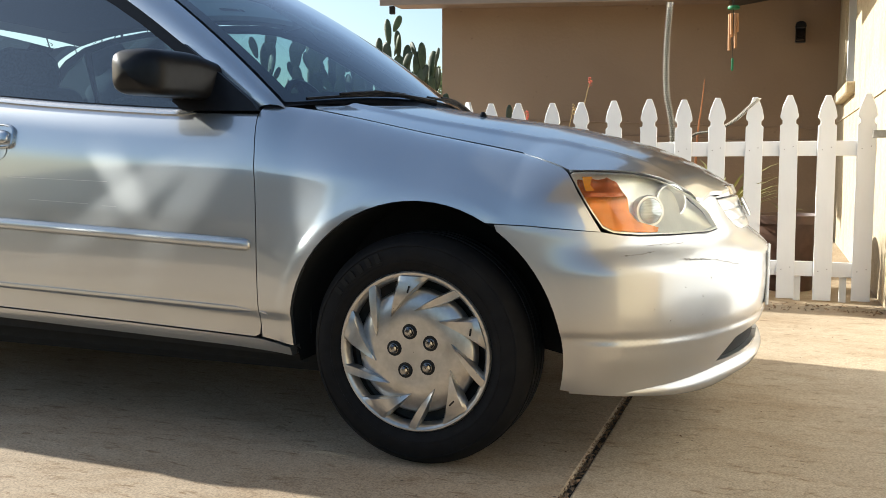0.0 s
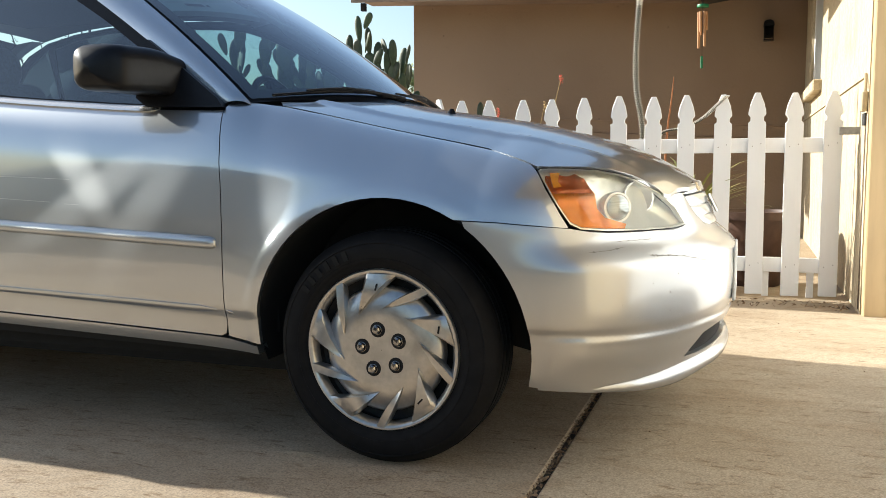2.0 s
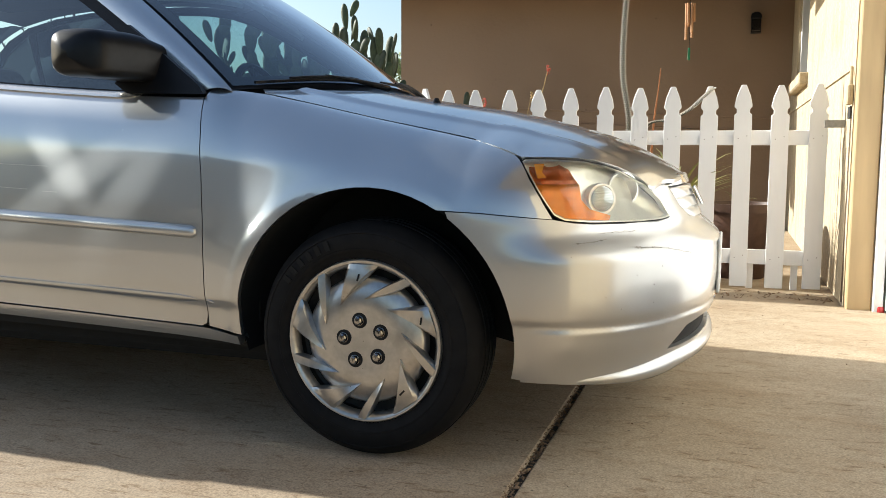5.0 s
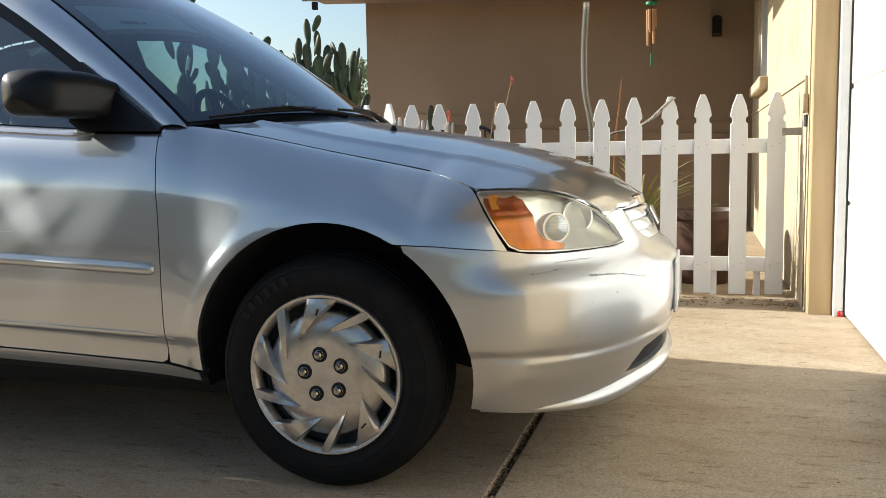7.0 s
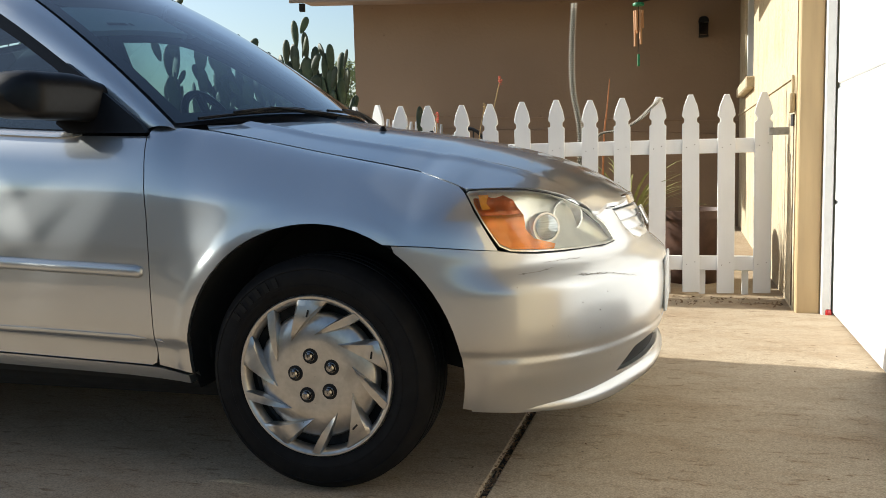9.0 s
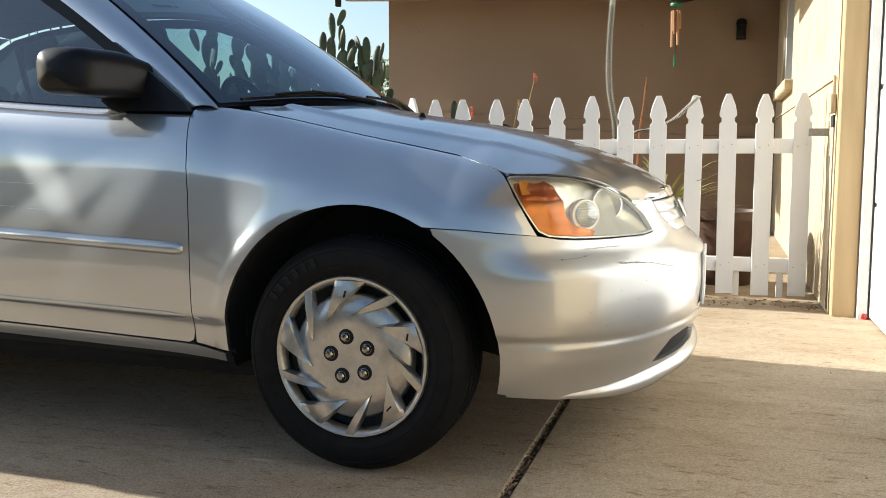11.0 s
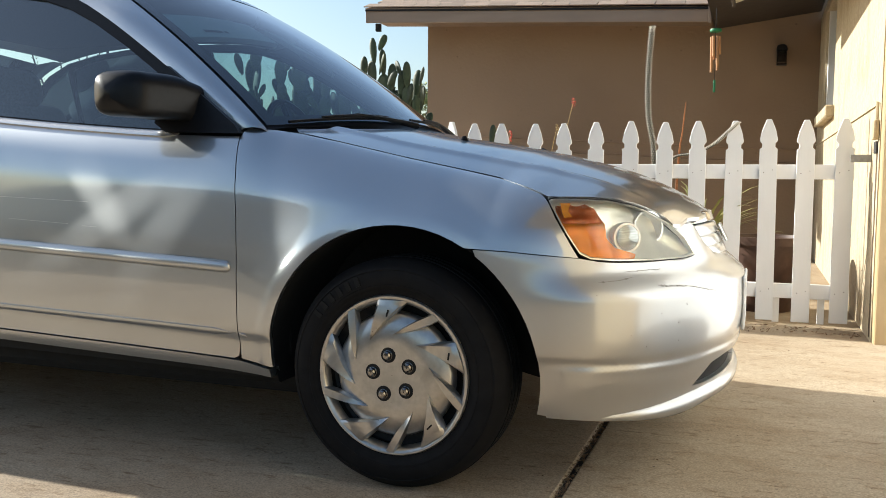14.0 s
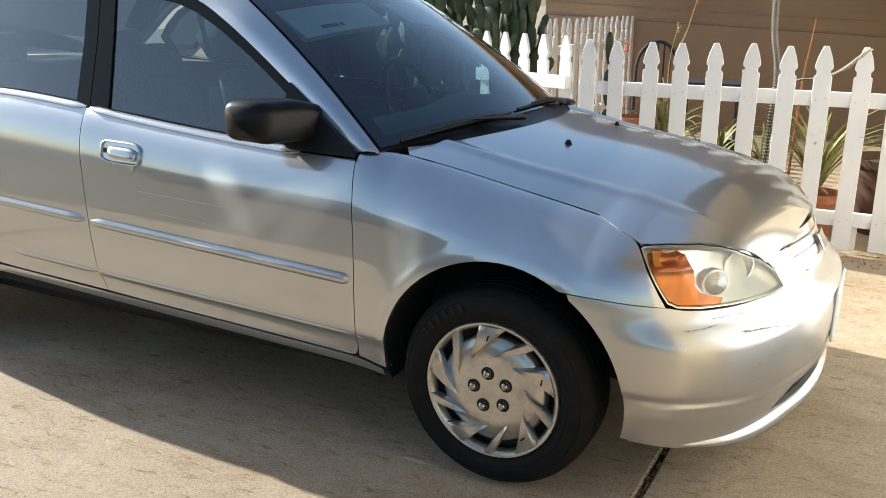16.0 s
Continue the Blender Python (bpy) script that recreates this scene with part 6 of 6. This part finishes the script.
def pot(x, y, z, r, h, mat, label):
    p = thing("plant_pot", label, "pot", at=(x, y, z))
    bm = lathe_bm([(0.001, 0.0), (r * 0.68, 0.0), (r * 0.7, 0.01), (r * 0.95, h - 0.05), (r * 1.03, h - 0.05), (r * 1.04, h), (r * 0.96, h), (r * 0.9, h - 0.06)], 28)
    bmesh.ops.recalc_face_normals(bm, faces=bm.faces[:])
    part("body", bm, mat, p, "", True, 30)
    bm = lathe_bm([(r * 0.93, h - 0.05), (r * 0.5, h - 0.035), (0.001, h - 0.03)], 20)
    part("soil", bm, M_SOIL, p, "dark potting soil")
    return p


def rosette(x, y, z, n, length, label, spread=0.9, mat=None):
    pl = thing("aloe_plant", label, "plant", at=(x, y, z))
    for k in range(n):
        a = k * 2.4 + rng.uniform(-0.3, 0.3)
        lean = rng.uniform(0.08, spread)
        L_ = length * rng.uniform(0.7, 1.1)
        bm = bmesh.new()
        prev = None
        for j in range(9):
            t = j / 8
            bend = lean + t * t * 0.55
            out_ = L_ * t * math.sin(bend)
            up = L_ * t * math.cos(bend * 0.9)
            wd = 0.015 * (1 - t) ** 0.6 + 0.001
            c, s2 = math.cos(a), math.sin(a)
            mid = Vector((c * out_, s2 * out_, up))
            sd = Vector((-s2, c, 0)) * wd
            dn = Vector((c, s2, -0.3)) * wd * 0.4
            cur = [bm.verts.new(mid - sd), bm.verts.new(mid + dn), bm.verts.new(mid + sd), bm.verts.new(mid - dn * 0.2)]
            if prev:
                for q in range(4):
                    bm.faces.new((prev[q], prev[(q + 1) % 4], cur[(q + 1) % 4], cur[q]))
            prev = cur
        bmesh.ops.recalc_face_normals(bm, faces=bm.faces[:])
        part("leaf", bm, mat or M_LEAF, pl, "", True, 60)
    return pl


pot(0.90, 3.8, 0.0, 0.23, 0.46, M_POT, "square-shouldered brown plastic pot on the patio")
rosette(0.88, 3.8, 0.42, 7, 0.14, "small green succulent in the brown pot", 0.7)
pot(0.52, 3.5, 0.0, 0.15, 0.27, M_CLAY, "weathered terracotta pot with an aloe")
rosette(0.52, 3.5, 0.24, 44, 0.66, "yellow-green aloe with long narrow leaves", 0.5)
rosette(0.20, 3.5, 0.05, 18, 0.55, "tangled narrow-leaved succulent behind the fence", 0.9)
pot(-0.62, 3.6, 0.35, 0.13, 0.28, M_CLAY, "terracotta pot on a low stand")
rosette(-0.45, 3.7, 0.45, 22, 0.5, "tangled grey-green succulent in a pot", 1.0)
rosette(-0.15, 3.7, 0.2, 18, 0.5, "dry brownish succulent behind the fence", 1.1)
stand = thing("plant_stand", "low weathered timber plant stand", "stand", at=(-0.3, 3.75, 0))
part("top", box_bm(-0.55, 0.5, -0.2, 0.2, 0.3, 0.34, 0.006), M_POST, stand)
for x in (-0.5, 0.42):
    for y in (-0.15, 0.12):
        part("leg", box_bm(x, x + 0.05, y, y + 0.05, 0.0, 0.3, 0.004), M_POST, stand)

# wind chime
chime = thing("wind_chime", "bamboo wind chime with a green top hung under the porch", "wind chime", at=(0.43, 6.36, -0.03))
bm = lathe_bm([(0.001, 2.20), (0.05, 2.20), (0.053, 2.19), (0.05, 2.175), (0.001, 2.175)], 20)
part("top_disc", bm, M_GREEN, chime, "green round top", True, 30)
part("cord", tube_bm([(0, 0, 2.21), (0, 0.05, 2.4)], 0.003, 6), M_DARK, chime)
for k in range(6):
    a = 2 * math.pi * k / 6
    L_ = (0.16, 0.3, 0.2, 0.32, 0.18, 0.26)[k]
    part("tube", tube_bm([(0.034 * math.cos(a), 0.034 * math.sin(a), 2.135), (0.034 * math.cos(a) + 0.004, 0.034 * math.sin(a), 2.135 - L_)], 0.0115, 10), M_BAMBOO, chime, "bamboo tube", True)
part("cord", tube_bm([(0, 0, 2.18), (0.002, 0, 1.74)], 0.002, 6), M_DARK, chime)
part("sail", box_bm(-0.009, 0.012, -0.004, 0.004, 1.635, 1.745, 0.003), M_GREEN, chime, "green wind sail")

# wall lantern
lantern = thing("wall_lantern", "black wall lantern with clear glass", "lantern", at=(1.02, 7.98, -0.03))
part("back_plate", box_bm(-0.045, 0.045, -0.03, 0.0, 2.08, 2.27, 0.01, 2), M_BLACK, lantern)
part("cap", prism_bm([(-0.055, 2.2), (0.055, 2.2), (0.05, 2.235), (0.02, 2.26), (-0.02, 2.26), (-0.05, 2.235)], -0.14, -0.03, 0.004), M_BLACK, lantern)
part("glass", box_bm(-0.04, 0.04, -0.125, -0.045, 2.075, 2.2), glass("lantern_glass", (0.8, 0.8, 0.8)), lantern)
for x in (-0.048, 0.04):
    for y in (-0.133, -0.047):
        part("bar", box_bm(x, x + 0.008, y, y + 0.008, 2.06, 2.2), M_BLACK, lantern)
part("base", box_bm(-0.05, 0.05, -0.135, -0.035, 2.05, 2.065, 0.003), M_BLACK, lantern)
part("bulb", lathe_bm([(0.001, 2.19), (0.012, 2.18), (0.02, 2.14), (0.012, 2.1), (0.001, 2.09)], 14), M_SPINE, lantern, "white bulb", True)

# gate hardware on the side wall
M_GALV = material("galvanised_steel", (0.3, 0.29, 0.27), 0.5, 0.5, scale=40, vary=0.2)
latch = thing("gate_latch", "weathered steel latch strap on the stucco corner", "latch", at=(WALL_X, 2.86, 0.97))
part("plate", box_bm(-0.012, 0.0, -0.03, 0.05, -0.03, 0.03, 0.003), M_STEEL, latch)
part("strap", box_bm(-0.105, -0.004, 0.17, 0.178, -0.07, -0.03, 0.002), M_GALV, latch)

# broken stucco edge beside the door jamb
M_CRACK = material("bare_crumbling_edge", (0.1, 0.065, 0.035), 0.95, scale=60, vary=0.5, bump=0.004, bump_scale=90)
bm = bmesh.new()
prev = None
for k in range(46):
    z = 0.02 + 0.92 * k / 45
    wide = 0.007 + 0.016 * abs(noise.noise(Vector((0.0, 3.1, z * 9)))) + (0.02 * (1 - z / 0.3) if z < 0.3 else 0)
    mid_ = 2.845 + 0.012 * noise.noise(Vector((5.0, 0.0, z * 6)))
    cur = [bm.verts.new((WALL_X - 0.001, mid_ - wide, z)), bm.verts.new((WALL_X - 0.005, mid_ + rng.uniform(-0.3, 0.3) * wide, z)), bm.verts.new((WALL_X - 0.001, mid_ + wide, z))]
    if prev:
        bm.faces.new((prev[0], prev[1], cur[1], cur[0])), bm.faces.new((prev[1], prev[2], cur[2], cur[1]))
    prev = cur
bmesh.ops.recalc_face_normals(bm, faces=bm.faces[:])
part("stucco_crack", bm, M_CRACK, house, "dark crumbling stucco edge by the jamb")

# ocotillo on the far side of the drive
M_WAND = material("ocotillo_wand", (0.09, 0.075, 0.05), 0.9, scale=40, vary=0.4)
M_WANDLEAF = material("ocotillo_leaf", (0.11, 0.13, 0.045), 0.7, scale=20, vary=0.3)
ocotillo = thing("ocotillo", "tall thin-wanded ocotillo with small leaves and red tips", "shrub", at=(-5.4, 5.0, 0))
for dx, dy, top in ((-0.9, 0.05, 2.34), (-0.66, -0.1, 2.1), (-0.5, 0.1, 2.12), (-0.04, 0.0, 2.25), (0.18, -0.05, 2.2), (0.5, 0.08, 2.18), (0.7, -0.04, 1.97), (0.8, 0.12, 1.86), (-0.25, 0.15, 2.0), (0.35, -0.12, 1.95)):
    path_ = [(0.02 * dx, 0.02 * dy, 0.0), (0.3 * dx, 0.3 * dy, top * 0.4), (0.65 * dx, 0.65 * dy, top * 0.72), (dx, dy, top)]
    pts = [catmull(path_, k / 16) + Vector((rng.uniform(-0.012, 0.012), rng.uniform(-0.012, 0.012), 0)) for k in range(17)]
    wand = part("wand", tube_bm(pts, [0.014 - 0.0006 * k for k in range(17)], 6), M_WAND, ocotillo, "", True)
    bm = bmesh.new()
    for k in range(70):
        p = catmull(path_, 0.25 + 0.75 * k / 70)
        d = Vector((rng.gauss(0, 1), rng.gauss(0, 1), 0.6)).normalized()
        e = d.orthogonal().normalized() * 0.006
        bm.faces.new([bm.verts.new(p + d * 0.008), bm.verts.new(p + d * 0.02 + e), bm.verts.new(p + d * 0.036), bm.verts.new(p + d * 0.02 - e)])
    part("leaves", bm, M_WANDLEAF, wand, "small grey-green leaves")

# tree far behind the house corner
M_TREE = material("palo_verde_leaf", (0.3, 0.34, 0.14), 0.7, scale=6, vary=0.3)
M_BARK = material("bark", (0.16, 0.12, 0.08), 0.9, scale=12, vary=0.3)


def tree(x, y, h, spread, n, label):
    t_ = thing("tree", label, "tree", at=(x, y, 0))
    bm = bmesh.new()
    twigs = []

    def limb(p, d, length, r, depth):
        q = p + d * length
        seg = tube_bm([p, p.lerp(q, 0.5) + Vector((rng.uniform(-1, 1), rng.uniform(-1, 1), 0)) * length * 0.06, q], [r, r * 0.8, r * 0.6], 6)
        tmp = bpy.data.meshes.new("tmp")
        seg.to_mesh(tmp)
        seg.free()
        bm.from_mesh(tmp)
        bpy.data.meshes.remove(tmp)
        if depth == 0:
            twigs.append((p, q))
            return
        for k in range(3):
            limb(q, (d + Vector((rng.uniform(-1, 1), rng.uniform(-1, 1), rng.uniform(-0.2, 0.6))) * spread).normalized(), length * rng.uniform(0.6, 0.8), r * 0.6, depth - 1)

    limb(Vector((0, 0, -0.1)), Vector((0.05, 0, 1)), h * 0.34, h * 0.028, 4)
    part("trunk", bm, M_BARK, t_, "", True)
    verts, faces = [], []
    for k in range(n):
        p, q = rng.choice(twigs)
        c = p.lerp(q, rng.random()) + Vector((rng.gauss(0, 1), rng.gauss(0, 1), rng.gauss(0, 1))) * h * 0.03
        d = Vector((rng.gauss(0, 1), rng.gauss(0, 1), rng.gauss(0, 1))).normalized()
        e = d.orthogonal().normalized()
        s2 = h * rng.uniform(0.006, 0.012)
        b = len(verts)
        verts += [c - d * s2 * 1.6, c + e * s2 * 0.6, c + d * s2 * 1.6, c - e * s2 * 0.6]
        faces.append((b, b + 1, b + 2, b + 3))
    tagged(mesh_object("crown", verts, faces, M_TREE, t_, label="small pale green leaves"), kind="stuff")


tree(-8.3, 20.0, 3.5, 0.75, 4500, "airy pale green desert tree behind the house")

# litter along the fence and in the joint
M_LITTER = material("dry_leaf_litter", (0.2, 0.13, 0.075), 0.9, scale=25, vary=0.45)


def litter(name, label, spots, size):
    verts, faces = [], []
    for x, y, z in spots:
        s2 = size * rng.uniform(0.4, 1.3)
        d = Vector((rng.gauss(0, 1), rng.gauss(0, 1), rng.gauss(0, 0.35))).normalized()
        e = d.cross(Vector((rng.gauss(0, 0.4), rng.gauss(0, 0.4), 1))).normalized()
        up = Vector((0, 0, 1)) * s2 * 0.35
        c = Vector((x, y, z + s2 * 0.2))
        b = len(verts)
        verts += [c - d * s2, c + e * s2 * 0.45, c + d * s2, c - e * s2 * 0.45, c + up]
        faces += [(b, b + 1, b + 4), (b + 1, b + 2, b + 4), (b + 2, b + 3, b + 4), (b + 3, b, b + 4), (b, b + 3, b + 2, b + 1)]
    tagged(mesh_object(name, verts, faces, M_LITTER), label, "litter", kind="stuff")


litter("leaf_litter", "dry brown leaf litter along the foot of the fence", [(rng.uniform(-0.9, 1.36), 2.99 - abs(rng.gauss(0, 0.05)) + rng.choice((0, 0, 0.15)), 0.004) for k in range(420)], 0.012)
litter("joint_debris", "brown grit and dry weeds in the slab joint", [(0.394 + rng.gauss(0, 0.015), rng.uniform(-2.4, 1.0), 0.001) for k in range(1500)], 0.008)
litter("drive_grit", "scattered dry leaf bits on the concrete drive", [(rng.uniform(-2.2, 1.5), rng.uniform(-2.2, 2.7), 0.007) for k in range(260)], 0.0045)

# dark wagon parked across the way, mirrored in the silver doors
M_WAGON = material("dark_bronze_paint", (0.05, 0.042, 0.038), 0.5, 0.0, scale=200, vary=0.05, spec=0.25)
wagon = thing("parked_car", "dark bronze wagon parked across the way", "car", at=(-3.5, -4.75, 0))
part("body", prism_bm([(-2.2, 0.3), (-2.28, 0.55), (-2.22, 0.88), (-1.1, 1.0), (2.1, 1.02), (2.22, 0.7), (2.18, 0.32)], -0.86, 0.86, 0.03), M_WAGON, wagon)
bm = prism_bm([(-1.05, 0.995), (-0.35, 1.48), (1.75, 1.52), (2.08, 1.015)], -0.84, 0.84, 0.02)
for v in bm.verts:
    v.co.y *= 1 - 0.5 * max(0.0, v.co.z - 1.0)
part("greenhouse", bm, M_WAGON, wagon)
M_WAGONGLASS = material("dark_wagon_glass", (0.01, 0.011, 0.012), 0.05, spec=0.8)
for x0, x1 in ((-0.55, 0.45), (0.52, 1.45)):
    bm = prism_bm([(x0, 1.06), (x0 + 0.3 * (x0 < 0), 1.42), (x1, 1.44), (x1, 1.06)], 0.835, 0.85)
    for v in bm.verts:
        v.co.y *= 1 - 0.5 * max(0.0, v.co.z - 1.0)
    part("side_window", bm, M_WAGONGLASS, wagon, "dark side window")
for x in (-1.35, 1.35):
    for y in (-0.86, 0.86):
        bm = lathe_bm([(0.2, -0.02), (0.33, -0.02), (0.345, 0.0), (0.345, 0.12), (0.3, 0.14)], 32, "y")
        bmesh.ops.recalc_face_normals(bm, faces=bm.faces[:])
        bm.transform(Matrix.Translation((x, y - (0.14 if y > 0 else -0.02) + (0.18 if y > 0 else -0.04), 0.33)))
        tyre = part("tyre", bm, M_RUBBER, wagon, "", True)
        for n_ in range(5):
            bm = box_bm(-0.03, 0.03, -0.02, 0.02, 0.03, 0.22, 0.008)
            bm.transform(Matrix.Translation((x, y + (0.06 if y > 0 else -0.06), 0.33)) @ Matrix.Rotation(radians(72 * n_), 4, "Y"))
            part("rim_spoke", bm, M_COVER, tyre)

# patio things behind the fence
chair = thing("patio_chair", "dark metal patio chair with a rounded back", "chair", at=(-0.86, 5.0, 0))
pts = [(-0.17, 0.0, 0.42)] + [(0.17 * -math.cos(g), 0.02, 0.82 + 0.23 * math.sin(g)) for g in np.linspace(0, math.pi, 13)] + [(0.17, 0.0, 0.42)]
part("back_frame", tube_bm(pts, 0.014, 8), M_STEEL, chair, "", True)
for x in (-0.1, -0.05, 0.0, 0.05, 0.1):
    part("back_bar", tube_bm([(x, 0.01, 0.42), (x, 0.02, 0.82 + 0.22 * math.sqrt(1 - (x / 0.17) ** 2))], 0.008, 6), M_STEEL, chair, "", True)
part("seat", box_bm(-0.2, 0.2, -0.38, 0.02, 0.4, 0.43, 0.01, 2), M_STEEL, chair, "dark metal seat")
for x in (-0.18, 0.18):
    for y in (-0.36, 0.0):
        part("leg", tube_bm([(x, y, 0.0), (x * 0.95, y, 0.41)], 0.012, 8), M_STEEL, chair, "", True)
table = thing("patio_table", "small dark patio table with a thin top", "table", at=(-0.45, 4.75, 0))
part("top", box_bm(-0.16, 0.34, -0.2, 0.2, 0.76, 0.785, 0.006), M_STEEL, table)
for x in (-0.13, 0.3):
    for y in (-0.17, 0.16):
        part("leg", tube_bm([(x, y, 0), (x, y, 0.76)], 0.012, 8), M_STEEL, table, "", True)
M_NURSERY = material("black_nursery_plastic", (0.015, 0.015, 0.016), 0.5, scale=30, vary=0.2)
for x, y, r, h in ((-0.52, 4.2, 0.16, 0.36), (-0.18, 4.25, 0.18, 0.4), (0.12, 4.15, 0.15, 0.3), (-0.35, 3.9, 0.1, 0.24)):
    pot(x, y, 0.0, r, h, M_NURSERY, "black plastic nursery pot on the patio")
    rosette(x, y, h - 0.05, 12, 0.34, "dull green succulent in a black nursery pot", 0.9)
M_CONDUIT = material("tan_conduit_paint", (0.45, 0.36, 0.22), 0.6, scale=20, vary=0.15)
bell = thing("junction_box", "tan painted junction box on the stucco wall", "box", at=(WALL_X, 2.82, 1.05))
part("box", box_bm(-0.03, -0.001, -0.03, 0.03, -0.045, 0.055, 0.01, 2), M_CONDUIT, bell, "", True)
part("conduit", tube_bm([(-0.012, 0.0, 0.05), (-0.012, 0.0, 0.14)], 0.008, 8), M_CONDUIT, bell, "", True)

# lamp post far off
pole = thing("street_lamp", "thin grey pole far behind the yard", "pole", at=(-12.95, 14.0, 0))
part("post", tube_bm([(0, 0, 0), (0, 0, 5.6)], [0.04, 0.025], 8), M_STEEL, pole, "", True)

cap = thing("plastic_cap", "small red plastic cap at the foot of the door jamb", "cap", at=(1.545, 2.66, 0.007))
part("shell", lathe_bm([(0.001, 0.03), (0.014, 0.028), (0.018, 0.02), (0.018, 0.0)], 14), M_RED, cap, "", True, 40)

for ob in list(scene.objects):
    kind_ = ob.name.split(".")[0]
    if ob.parent is None and kind_ in ("plant_pot", "cactus_stem", "flower_stalk", "aloe_plant", "prickly_pear", "picket_fence"):
        ob["group"] = {"plant_pot": "pots on the patio", "cactus_stem": "spiny stems behind the fence", "flower_stalk": "flower stalks behind the fence",
                       "aloe_plant": "succulents on the patio", "prickly_pear": "prickly pears by the fence", "picket_fence": "white picket fences"}[kind_]
